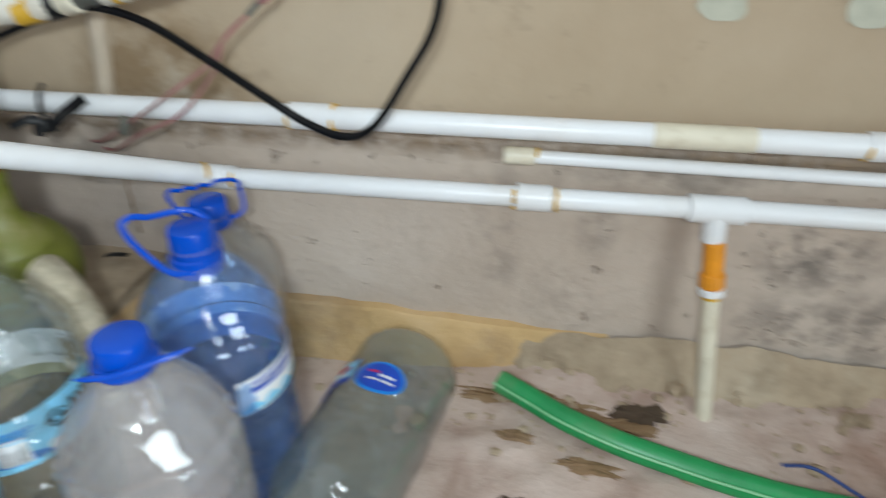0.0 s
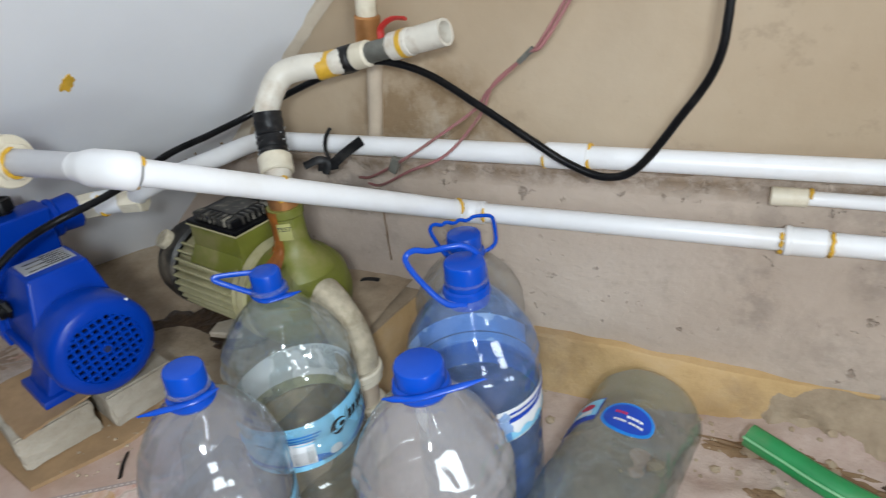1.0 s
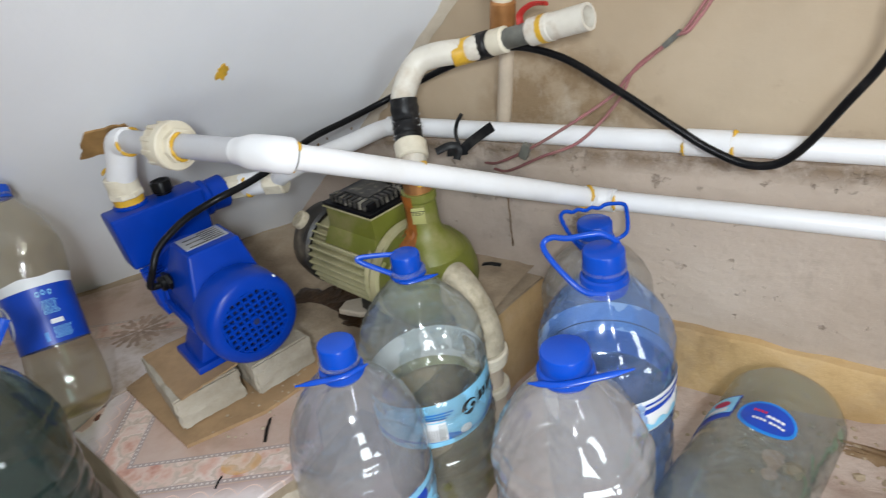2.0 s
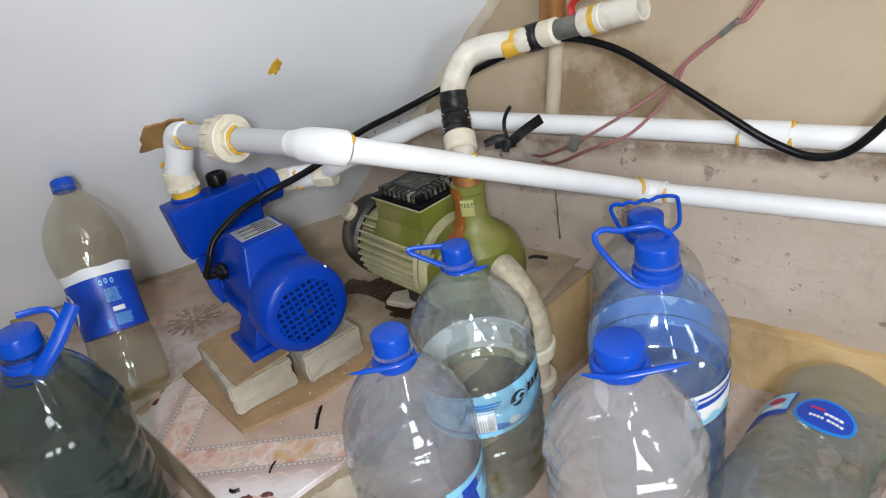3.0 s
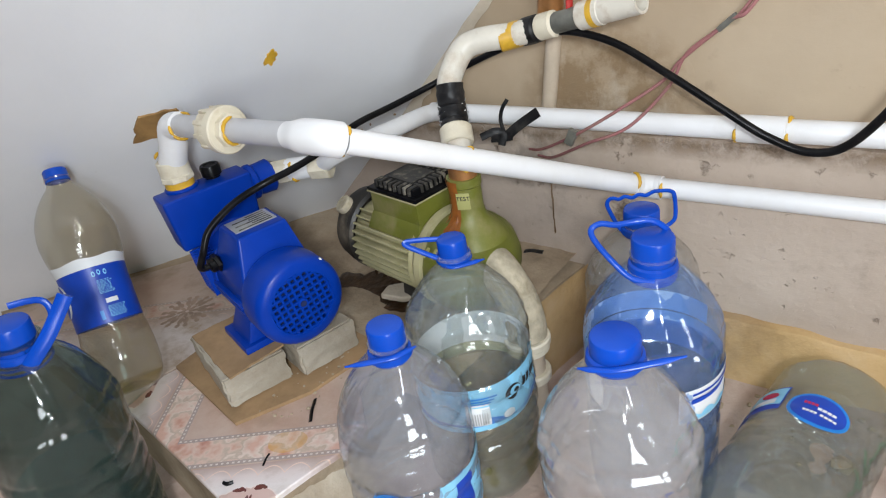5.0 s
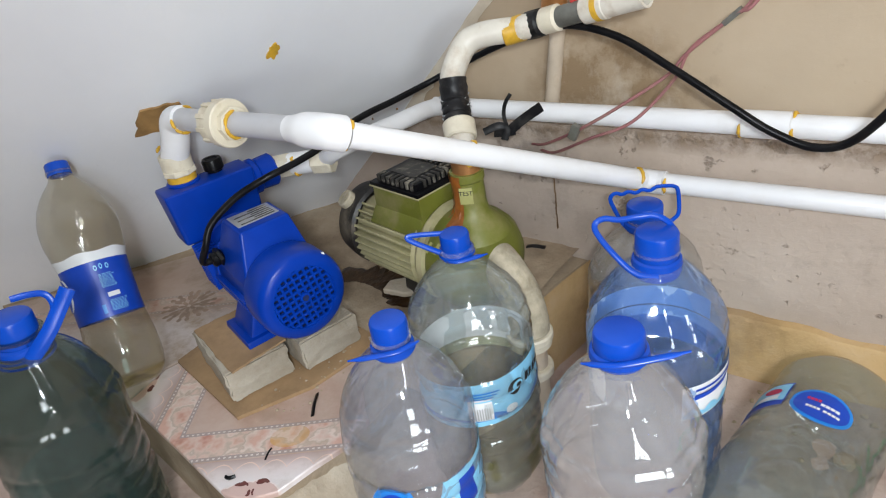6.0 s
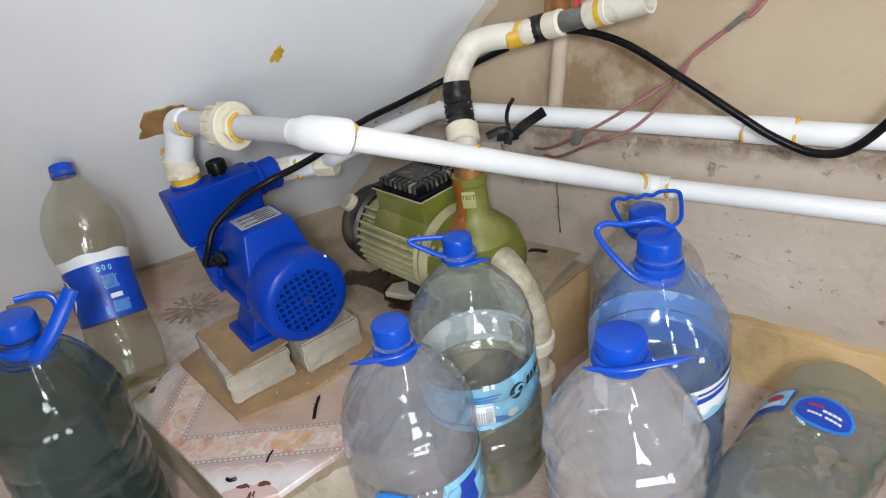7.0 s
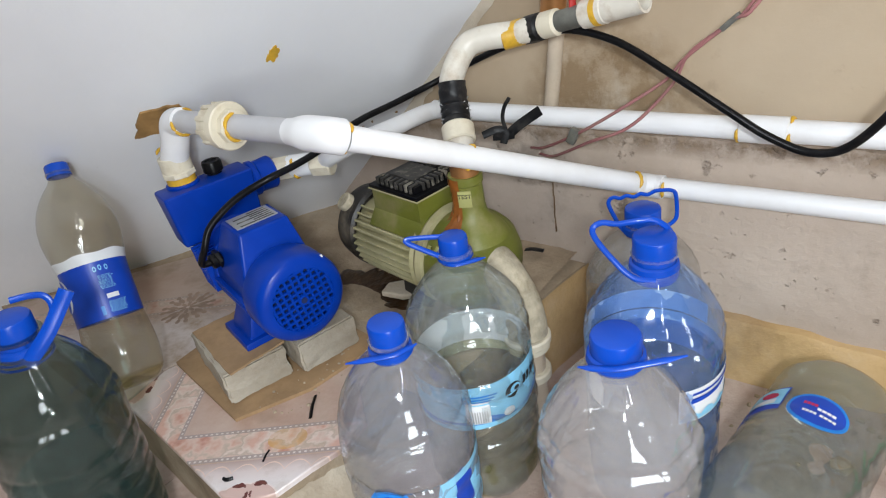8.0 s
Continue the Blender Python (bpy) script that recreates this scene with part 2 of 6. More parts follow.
def tile_material(name="printed_tile", dusty=0.72):
    """Pinkish printed ceramic: marbled ground, bead-lined border bands set in from two edges, dust."""
    m, t, out = shader(name)
    c = t.nodes.new("ShaderNodeTexCoord")
    sep = t.nodes.new("ShaderNodeSeparateXYZ")
    t.links.new(c.outputs["Object"], sep.inputs[0])
    x, y = sep.outputs[0], sep.outputs[1]
    n1 = noise_tex(t, 8.0, 6.0, 0.65)
    col = ramp(t, n1, [(0.32, (0.42, 0.27, 0.20)), (0.5, (0.53, 0.38, 0.31)), (0.7, (0.60, 0.48, 0.41))])
    # distance in from the tile's two printed edges (the tile's origin is that corner)
    d = maths(t, "MINIMUM", x, y)
    along = maths(t, "MAXIMUM", x, y)
    petal = maths(t, "ADD", maths(t, "MULTIPLY", noise_tex(t, 30.0, 3.0, 0.6), 0.75), maths(t, "MULTIPLY", noise_tex(t, 36.0, kind="voronoi"), 0.35))
    marble = ramp(t, petal, [(0.34, (0.46, 0.17, 0.12)), (0.42, (0.62, 0.36, 0.28)), (0.50, (0.70, 0.52, 0.44)), (0.56, (0.52, 0.42, 0.34)), (0.60, (0.74, 0.62, 0.55)), (0.72, (0.66, 0.40, 0.32))])

    def spot(u, v, ru, rv):
        """Inside an oval about a place along and across the printed border."""
        du = maths(t, "DIVIDE", maths(t, "SUBTRACT", along, u), ru)
        dv = maths(t, "DIVIDE", maths(t, "SUBTRACT", d, v), rv)
        return maths(t, "LESS_THAN", maths(t, "ADD", maths(t, "MULTIPLY", du, du), maths(t, "MULTIPLY", dv, dv)), 1.0)

    glow = maths(t, "MULTIPLY", spot(0.232, 0.073, 0.024, 0.017), ramp(t, petal, [(0.36, (1, 1, 1)), (0.60, (0.25, 0.25, 0.25))]))
    marble = mix(t, glow, marble, (0.62, 0.34, 0.08))

    def band(lo, hi):
        return maths(t, "MULTIPLY", maths(t, "GREATER_THAN", d, lo), maths(t, "LESS_THAN", d, hi))

    col = mix(t, maths(t, "MULTIPLY", band(0.052, 0.089), 0.9), col, marble)
    outer = ramp(t, maths(t, "MULTIPLY_ADD", noise_tex(t, 15, 3.0), 0.25, maths(t, "MULTIPLY", d, 18.0)), [(0.30, (0.76, 0.70, 0.69)), (0.62, (0.70, 0.60, 0.58)), (0.92, (0.46, 0.33, 0.30))])
    col = mix(t, maths(t, "LESS_THAN", d, 0.044), col, outer)
    grey = (0.34, 0.29, 0.28)
    bead = maths(t, "GREATER_THAN", maths(t, "FRACT", maths(t, "MULTIPLY", along, 150.0)), 0.55)
    for lo, hi in ((0.046, 0.0525), (0.0885, 0.0945)):
        b = band(lo, hi)
        col = mix(t, maths(t, "MULTIPLY", b, 0.75), col, grey)
        inner = band(lo + 0.002, hi - 0.002)
        col = mix(t, maths(t, "MULTIPLY", maths(t, "MULTIPLY", inner, bead), 0.8), col, (0.75, 0.68, 0.63))
    # scallops of thin white line in the outer strip
    s = maths(t, "ABSOLUTE", maths(t, "SINE", maths(t, "MULTIPLY", maths(t, "SUBTRACT", along, 0.2075), math.pi / 0.031)))
    edge = maths(t, "MULTIPLY_ADD", maths(t, "POWER", s, 0.8), 0.012, 0.026)
    line = maths(t, "LESS_THAN", maths(t, "ABSOLUTE", maths(t, "SUBTRACT", d, edge)), 0.0009)
    col = mix(t, maths(t, "MULTIPLY", line, 0.85), col, (0.80, 0.60, 0.50))
    # faded pink corner rosette with dark red buds
    wob = maths(t, "MULTIPLY", maths(t, "SUBTRACT", noise_tex(t, 70, 3.0), 0.5), 0.016)
    along, d = maths(t, "ADD", along, wob), maths(t, "SUBTRACT", d, wob)
    col = mix(t, maths(t, "MULTIPLY", spot(0.203, -0.012, 0.036, 0.025), 0.75), col, (0.82, 0.70, 0.66))
    col = mix(t, maths(t, "MULTIPLY", spot(0.203, -0.012, 0.034, 0.0235), 0.7), col, (0.56, 0.34, 0.29))
    for u, v, ru, rv in ((0.1905, 0.0085, 0.0074, 0.0034), (0.2155, 0.0085, 0.0074, 0.0034), (0.2010, -0.004, 0.0022, 0.0052), (0.2065, -0.003, 0.0018, 0.0040)):
        col = mix(t, spot(u, v, ru, rv), col, (0.13, 0.028, 0.022))
    dust = ramp(t, noise_tex(t, 12, 8.0, 0.7), [(0.48, (0, 0, 0)), (0.75, (1, 1, 1))])
    col = mix(t, maths(t, "MULTIPLY_ADD", dust, dusty, (dusty - 0.72) * 2.0), col, (0.36, 0.265, 0.185))
    rgh = maths(t, "MULTIPLY_ADD", dust, 0.45, 0.28)
    return finish(m, t, out, col, rgh, 0, noise_tex(t, 60, 5.0), 0.12, 0.002)


M = dict(
    wall=wall_material(), low=low_wall_material(), soffit=soffit_material(), tile=tile_material(), tile_dusty=tile_material("dusty_printed_tile", 0.92),
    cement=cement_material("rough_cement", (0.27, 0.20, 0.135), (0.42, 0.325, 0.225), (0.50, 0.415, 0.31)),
    floor=cement_material("pink_floor", (0.36, 0.24, 0.19), (0.52, 0.40, 0.34), (0.62, 0.52, 0.46), (0.17, 0.09, 0.04), 0.5),
    earth=cement_material("wet_dirt", (0.05, 0.035, 0.02), (0.09, 0.06, 0.04), (0.16, 0.11, 0.07)),
    mud=cement_material("brown_mud", (0.11, 0.065, 0.03), (0.24, 0.15, 0.08), (0.36, 0.26, 0.18)),
    bank=cement_material("pale_cement", (0.40, 0.33, 0.24), (0.54, 0.46, 0.36), (0.62, 0.56, 0.46), (0.30, 0.22, 0.14), 0.5),
    wet=plain("wet_brown_dirt", (0.045, 0.022, 0.008), 0.3, var=0.5, scale=50, dirt=(0.16, 0.10, 0.055), dirt_amount=0.3, dirt_scale=110, bump=0.6, fine=120, dist=0.003),
    ochre=cement_material("ochre_skirting", (0.46, 0.30, 0.13), (0.58, 0.39, 0.19), (0.62, 0.46, 0.28), (0.20, 0.13, 0.08), 0.5),
    stone=cement_material("grey_brick", (0.29, 0.245, 0.185), (0.42, 0.375, 0.305), (0.53, 0.49, 0.42), (0.30, 0.20, 0.10), 0.55),
    card=plain("cardboard", (0.36, 0.23, 0.12), 0.8, var=0.3, scale=12, dirt=(0.18, 0.11, 0.06), dirt_amount=0.5, bump=0.3),
    blue=plain("blue_enamel", (0.0005, 0.036, 0.33), 0.30, var=0.08, dirt=(0.02, 0.06, 0.28), dirt_amount=0.15, bump=0.12, fine=160, spec=0.2),
    # near-black blue: painted shade behind the fan grille, also the hub screw
    shade_screw=plain("dark_blue_shade_and_screw", (0.004, 0.012, 0.07), 0.7, var=0.2),
    pvc=plain("white_pvc", (0.78, 0.78, 0.79), 0.33, var=0.03, scale=8, dirt=(0.50, 0.42, 0.32), dirt_amount=0.22, dirt_scale=9, bump=0.05),
    old_pvc=plain("grimy_old_pvc", (0.66, 0.62, 0.54), 0.4, var=0.10, scale=25, dirt=(0.30, 0.18, 0.08), dirt_amount=0.55, dirt_scale=28, bump=0.15),
    grey_pvc=plain("grey_pvc", (0.50, 0.50, 0.52), 0.4, var=0.05, scale=8, dirt=(0.35, 0.30, 0.25), dirt_amount=0.25, bump=0.06),
    cream=plain("cream_fitting", (0.68, 0.62, 0.49), 0.45, var=0.08, dirt=(0.40, 0.30, 0.18), dirt_amount=0.45, dirt_scale=40, bump=0.25),
    glue=plain("yellow_glue", (0.62, 0.36, 0.03), 0.4, var=0.25, scale=60, bump=0.3),
    tape=plain("black_tape", (0.008, 0.008, 0.009), 0.42, var=0.3, dirt=(0.12, 0.11, 0.10), dirt_amount=0.3, dirt_scale=45, bump=0.5, fine=90, dist=0.002, spec=0.25),
    rubber=plain("black_rubber", (0.005, 0.005, 0.006), 0.30, var=0.3, dirt=(0.05, 0.045, 0.04), dirt_amount=0.15, dirt_scale=60, bump=0.2, spec=0.15),
    wire=plain("faded_red_wire", (0.30, 0.12, 0.12), 0.6, var=0.2, dirt=(0.28, 0.20, 0.15), dirt_amount=0.5),
    bluewire=plain("blue_wire", (0.02, 0.05, 0.20), 0.5),
    cap=plain("blue_cap", (0.002, 0.062, 0.46), 0.26, var=0.08, bump=0.08, spec=0.35),
    green=plain("olive_green_paint", (0.150, 0.160, 0.022), 0.42, var=0.15, scale=18, dirt=(0.36, 0.29, 0.17), dirt_amount=0.55, dirt_scale=16, bump=0.25),
    dusty=plain("dusty_green_paint", (0.42, 0.38, 0.215), 0.7, var=0.15, scale=18, dirt=(0.24, 0.23, 0.07), dirt_amount=0.6, dirt_scale=24, bump=0.3),
    cover=plain("black_fan_cover", (0.020, 0.018, 0.016), 0.45, var=0.3, dirt=(0.34, 0.28, 0.20), dirt_amount=0.9, dirt_scale=11, bump=0.2),
    lidrib=plain("dusty_black_rib", (0.035, 0.032, 0.028), 0.5, var=0.3, dirt=(0.42, 0.38, 0.30), dirt_amount=0.8, dirt_scale=60, bump=0.2),
    rust=plain("rust", (0.30, 0.095, 0.014), 0.42, var=0.4, scale=40, dirt=(0.08, 0.03, 0.01), dirt_amount=0.6, bump=0.5),
    brass=plain("copper_brass", (0.50, 0.24, 0.09), 0.4, 0.7, var=0.2, scale=40, dirt=(0.25, 0.10, 0.03), dirt_amount=0.5),
    dust=plain("cement_dust", (0.48, 0.42, 0.31), 0.9, var=0.25, scale=60, dirt=(0.26, 0.21, 0.12), dirt_amount=0.7, dirt_scale=45, bump=0.9, fine=90, dist=0.003),
    hose=plain("green_hose", (0.020, 0.26, 0.075), 0.38, var=0.12, dirt=(0.20, 0.24, 0.12), dirt_amount=0.35, bump=0.1),
    hoseedge=plain("pale_green_stripe", (0.22, 0.52, 0.26), 0.45),
    red=plain("red_lever", (0.42, 0.025, 0.02), 0.4),
    plate=plain("silver_nameplate", (0.48, 0.49, 0.50), 0.38, 0.5, var=0.08),
    ink=plain("black_ink", (0.02, 0.02, 0.02), 0.6),
    white=plain("white_print", (0.78, 0.80, 0.82), 0.5, var=0.03),
    sky=plain("light_blue_label", (0.26, 0.62, 0.86), 0.35, var=0.15, scale=50),
    deep=plain("deep_blue_label", (0.008, 0.06, 0.46), 0.35, var=0.08, scale=50),
    azure=plain("azure_label", (0.015, 0.22, 0.66), 0.35, var=0.1, scale=50),
    blue_grey=clear_plastic("blue_grey_plastic", (0.80, 0.85, 0.83), haze=0.07, haze_colour=(0.42, 0.52, 0.62), wrinkle=0.25, gloss=0.11, rough=0.08),
    orange=plain("orange_plastic", (0.72, 0.27, 0.01), 0.4, var=0.15),
    grey_metal=plain("grey_metal", (0.16, 0.16, 0.14), 0.5, 0.4, var=0.3, scale=60),
    wallpipe=plain("plastered_pipe", (0.52, 0.43, 0.33), 0.8, var=0.12, dirt=(0.3, 0.2, 0.12), dirt_amount=0.5),
    filler=plain("pale_green_filler", (0.46, 0.45, 0.36), 0.8, var=0.15),
    rust_print=plain("faded_brown_print", (0.33, 0.23, 0.17), 0.6, var=0.3),
    crimson=plain("crimson_print", (0.50, 0.02, 0.09), 0.4),
    olive_print=plain("pale_olive_print", (0.36, 0.35, 0.13), 0.6),
    wood=plain("brown_patch", (0.30, 0.17, 0.06), 0.8, var=0.35, scale=30, bump=0.5, fine=90, dist=0.002),
    leaf=plain("wilted_leaf", (0.22, 0.20, 0.02), 0.6),
    clear=clear_plastic("clear_plastic", (0.93, 0.935, 0.925), haze=0.10, haze_colour=(0.78, 0.78, 0.78)),
    milky=clear_plastic("hazy_clear_plastic", (0.94, 0.935, 0.93), haze=0.23, haze_colour=(0.74, 0.72, 0.73), wrinkle=0.45, gloss=0.12, rough=0.07),
    cool_clear=clear_plastic("cool_clear_plastic", (0.91, 0.935, 0.93), haze=0.10, haze_colour=(0.66, 0.74, 0.76), wrinkle=0.5, gloss=0.11, rough=0.07),
    grey_clear=clear_plastic("greyish_clear_plastic", (0.90, 0.905, 0.92), haze=0.19, haze_colour=(0.46, 0.50, 0.59), wrinkle=0.40, gloss=0.11, rough=0.07),
    blue_clear=clear_plastic("bluish_plastic", (0.66, 0.80, 0.98), haze=0.14, haze_colour=(0.26, 0.46, 0.92), wrinkle=0.45, gloss=0.11, rough=0.07),
    teal_clear=clear_plastic("dark_teal_plastic", (0.46, 0.56, 0.54), haze=0.06, haze_colour=(0.09, 0.16, 0.18), wrinkle=0.3, gloss=0.06, rough=0.09),
    soda_clear=clear_plastic("soda_plastic", (0.90, 0.88, 0.80), haze=0.07, haze_colour=(0.55, 0.48, 0.38), wrinkle=0.18, gloss=0.07, rough=0.08),
    water=water_material("still_water", (0.82, 0.81, 0.67)),
    soda_water=water_material("yellowish_soda", (0.93, 0.89, 0.72)),
    teal_water=water_material("teal_water", (0.74, 0.90, 0.93)),
    blue_water=water_material("bluish_water", (0.76, 0.83, 0.95)),
)


# ---- mesh helpers ----
def empty(name, m, **tags):
    ob = new(name)
    ob.empty_display_size = 0.02
    ob.matrix_basis = m
    return tagged(ob, **tags)


def mesh_of(name, bm, material, smooth=35):
    me = bpy.data.meshes.new(name)
    bm.normal_update()
    bm.to_mesh(me)
    bm.free()
    me.materials.append(material)
    if smooth:
        me.polygons.foreach_set("use_smooth", [True] * len(me.polygons))
        me.set_sharp_from_angle(angle=radians(smooth))
    return me


def part(name, bm, material, parent, label="", smooth=35):
    ob = new(name, mesh_of(name, bm, material, smooth))
    ob.parent = parent
    return tagged(ob, label)


def thing(name, bm, material, label, category, m=None, group="", kind="", smooth=35):
    ob = new(name, mesh_of(name, bm, material, smooth))
    if m is not None:
        ob.matrix_basis = m
    return tagged(ob, label, category, group, kind)


def box(lo, hi, bevel=0.0, bm=None, seg=2, m=None):
    out = bmesh.new()
    bmesh.ops.create_cube(out, size=1)
    for v in out.verts:
        v.co = Vector([lo[i] + (v.co[i] + 0.5) * (hi[i] - lo[i]) for i in range(3)])
    if bevel:
        bmesh.ops.bevel(out, geom=list(out.edges), offset=bevel, segments=seg, affect="EDGES", profile=0.6)
    if m is not None:
        out.transform(m)
    return merge(bm, out)


def merge(bm, other):
    if bm is None:
        return other
    me = bpy.data.meshes.new("tmp")
    other.to_mesh(me)
    other.free()
    bm.from_mesh(me)
    bpy.data.meshes.remove(me)
    return bm


def lathe(profile, seg=40, bm=None, m=None, squash=None):
    """Turns (radius, height) pairs about z; ends with radius 0 close."""
    out = bmesh.new()
    rings = []
    for r, z in profile:
        if r < 1e-6:
            rings.append([out.verts.new((0, 0, z))])
        else:
            ring = []
            for i in range(seg):
                a = 2 * math.pi * i / seg
                k = squash(a, z) if squash else 1.0
                ring.append(out.verts.new((r * k * math.cos(a), r * k * math.sin(a), z)))
            rings.append(ring)
    for a, b in zip(rings, rings[1:]):
        for i in range(seg):
            j = (i + 1) % seg
            q = [a[i % len(a)], a[j % len(a)], b[j % len(b)], b[i % len(b)]]
            q = [v for k, v in enumerate(q) if v not in q[:k]]
            if len(q) > 2:
                out.faces.new(q)
    bmesh.ops.recalc_face_normals(out, faces=list(out.faces))
    if m is not None:
        out.transform(m)
    return merge(bm, out)


def along(p0, p1):
    """A pose at p0 whose z axis points to p1."""
    d = Vector(p1) - Vector(p0)
    return Matrix.Translation(p0) @ d.to_track_quat("Z", "Y").to_matrix().to_4x4()


def rod(p0, p1, r, bm=None, seg=20, bevel=0.0, r1=None):
    h = (Vector(p1) - Vector(p0)).length
    r1 = r if r1 is None else r1
    b = min(bevel, h / 3)
    prof = [(0, 0), (r - b, 0), (r, b), (r1, h - b), (r1 - b, h), (0, h)] if b else [(0, 0), (r, 0), (r1, h), (0, h)]
    return lathe(prof, seg, bm, along(p0, p1))


def curve_points(points, steps=8):
    """A smooth line through the points."""
    p = [Vector(q) for q in points]
    p = [2 * p[0] - p[1]] + p + [2 * p[-1] - p[-2]]
    res = []
    for i in range(1, len(p) - 2):
        a, b, c, d = p[i - 1], p[i], p[i + 1], p[i + 2]
        for k in range(steps):
            t = k / steps
            res.append(0.5 * (2 * b + (c - a) * t + (2 * a - 5 * b + 4 * c - d) * t * t + (3 * b - a - 3 * c + d) * t ** 3))
    return res + [p[-2]]


def tube(points, r, bm=None, seg=14, flat=1.0, caps=True, radii=None, up=None):
    pts = [Vector(q) for q in points]
    out = bmesh.new()
    side, rings = None, []
    for i, q in enumerate(pts):
        d = (pts[min(i + 1, len(pts) - 1)] - pts[max(i - 1, 0)]).normalized()
        if up is not None:
            side = d.cross(Vector(up)).normalized()
        elif side is None:
            side = d.orthogonal().normalized()
        else:
            side = (side - d * side.dot(d)).normalized()
        other = side.cross(d)
        rr = radii[i] if radii else r
        rings.append([out.verts.new(q + rr * (math.cos(a) * side + flat * math.sin(a) * other)) for a in (2 * math.pi * k / seg for k in range(seg))])
    for a, b in zip(rings, rings[1:]):
        for k in range(seg):
            out.faces.new((a[k], a[(k + 1) % seg], b[(k + 1) % seg], b[k]))
    if caps:
        out.faces.new(rings[0][::-1])
        out.faces.new(rings[-1])
    bmesh.ops.recalc_face_normals(out, faces=list(out.faces))
    return merge(bm, out)


def collar(p0, p1, at, length, r, bm=None, seg=28, bevel=0.0015):
    """A sleeve round the pipe from p0 to p1, centred a fraction `at` along it."""
    a, b = Vector(p0), Vector(p1)
    d = (b - a).normalized()
    c = a.lerp(b, at)
    return rod(c - d * length / 2, c + d * length / 2, r, bm, seg, bevel)


def rough_grid(x0, x1, y0, y1, step, height, keep=None):
    bm = bmesh.new()
    nx, ny = max(2, round((x1 - x0) / step)), max(2, round((y1 - y0) / step))
    v = {}
    for i in range(nx + 1):
        for j in range(ny + 1):
            x, y = x0 + (x1 - x0) * i / nx, y0 + (y1 - y0) * j / ny
            v[i, j] = bm.verts.new((x, y, height(x, y)))
    for i in range(nx):
        for j in range(ny):
            bm.faces.new((v[i, j], v[i + 1, j], v[i + 1, j + 1], v[i, j + 1]))
    return bm


def smoothstep(a, b, x):
    t = min(1, max(0, (x - a) / (b - a)))
    return t * t * (3 - 2 * t)


def rough(x, y, scale, seed=0.0):
    return noise.fractal(Vector((x * scale, y * scale, seed)), 0.8, 2.0, 5)


# ---- structure ----
SK, SB, SC = -1.602, 0.605, 0.979      # sloping soffit: x = SK + SB*y + SC*z


def soffit_x(y, z):
    return SK + SB * y + SC * z


def soffit():
    n = Vector((-1, SB, SC)).normalized()
    bm = bmesh.new()
    ny, nz = 70, 56
    v = {}
    for i in range(ny + 1):
        for j in range(nz + 1):
            y, z = -3.2 + 3.94 * i / ny, 0.08 + 2.55 * j / nz
            q = Vector((soffit_x(y, z), y, z)) + n * 0.003 * rough(y, z, 4.0, 3.0)
            v[i, j] = bm.verts.new(q)
    for i in range(ny):
        for j in range(nz):
            bm.faces.new((v[i, j], v[i + 1, j], v[i + 1, j + 1], v[i, j + 1]))
    r = bmesh.ops.extrude_face_region(bm, geom=list(bm.faces))
    bmesh.ops.translate(bm, vec=n * 0.14, verts=[g for g in r["geom"] if isinstance(g, bmesh.types.BMVert)])
    bmesh.ops.recalc_face_normals(bm, faces=list(bm.faces))
    return thing("wall_soffit", bm, M["soffit"], "white painted sloping underside of a staircase, with small chips", "wall", kind="structure")


soffit()


def wall_y(x):
    """The north wall runs a little askew."""
    return 0.727 + 0.10 * (x + 0.6)


def askew(bm):
    for v in bm.verts:
        v.co.y += wall_y(v.co.x) - 0.727
    return bm


thing("wall_north", askew(box((-1.8, 0.737, 0.355), (3.2, 0.95, 2.7))), M["wall"], "beige plastered basement wall with damp stains", "wall", kind="structure")


def lower_wall():
    """Rougher lower wall, a little proud, with an uneven ledge under the pipes."""
    bm = bmesh.new()
    nx, nz = 260, 34
    v = {}
    for i in range(nx + 1):
        for j in range(nz + 1):
            x = -1.8 + 5.0 * i / nx
            top = 0.362 + 0.006 * rough(x, 0, 9, 5.0)
            z = -0.08 + (top + 0.08) * j / nz
            y = 0.727 + 0.0035 * rough(x, z, 7.0, 1.0) + 0.0012 * rough(x, z, 40.0, 2.0)
            v[i, j] = bm.verts.new((x, y, z))
    for i in range(nx):
        for j in range(nz):
            bm.faces.new((v[i, j], v[i + 1, j], v[i + 1, j + 1], v[i, j + 1]))
        a, b = v[i, nz], v[i + 1, nz]
        c = bm.verts.new((b.co.x, 0.74, b.co.z + 0.004))
        d = bm.verts.new((a.co.x, 0.74, a.co.z + 0.004))
        bm.faces.new((a, b, c, d))
    bmesh.ops.remove_doubles(bm, verts=list(bm.verts), dist=1e-5)
    low = askew(box((-1.8, 0.74, -0.08), (3.2, 0.95, 0.355), bm=bm))
    return thing("wall_north_lower", low, M["low"], "rough damp lower plaster with dark mould and chips", "wall", kind="structure")


lower_wall()
# unseen walls and ceiling close the room; dark cement keeps bounce light low
thing("wall_east", box((3.0, -3.4, -0.1), (3.15, 1.2, 2.7)), M["cement"], "unseen cement wall added to close the room and dim the bounce", "wall", kind="structure")
thing("wall_south", box((-3.8, -3.4, -0.1), (3.0, -3.2, 2.7)), M["cement"], "unseen cement wall added to close the room and dim the bounce", "wall", kind="structure")
thing("wall_west", box((-3.95, -3.4, -0.1), (-3.8, 0.9, 2.7)), M["cement"], "unseen cement wall added to close the room and dim the bounce", "wall", kind="structure")
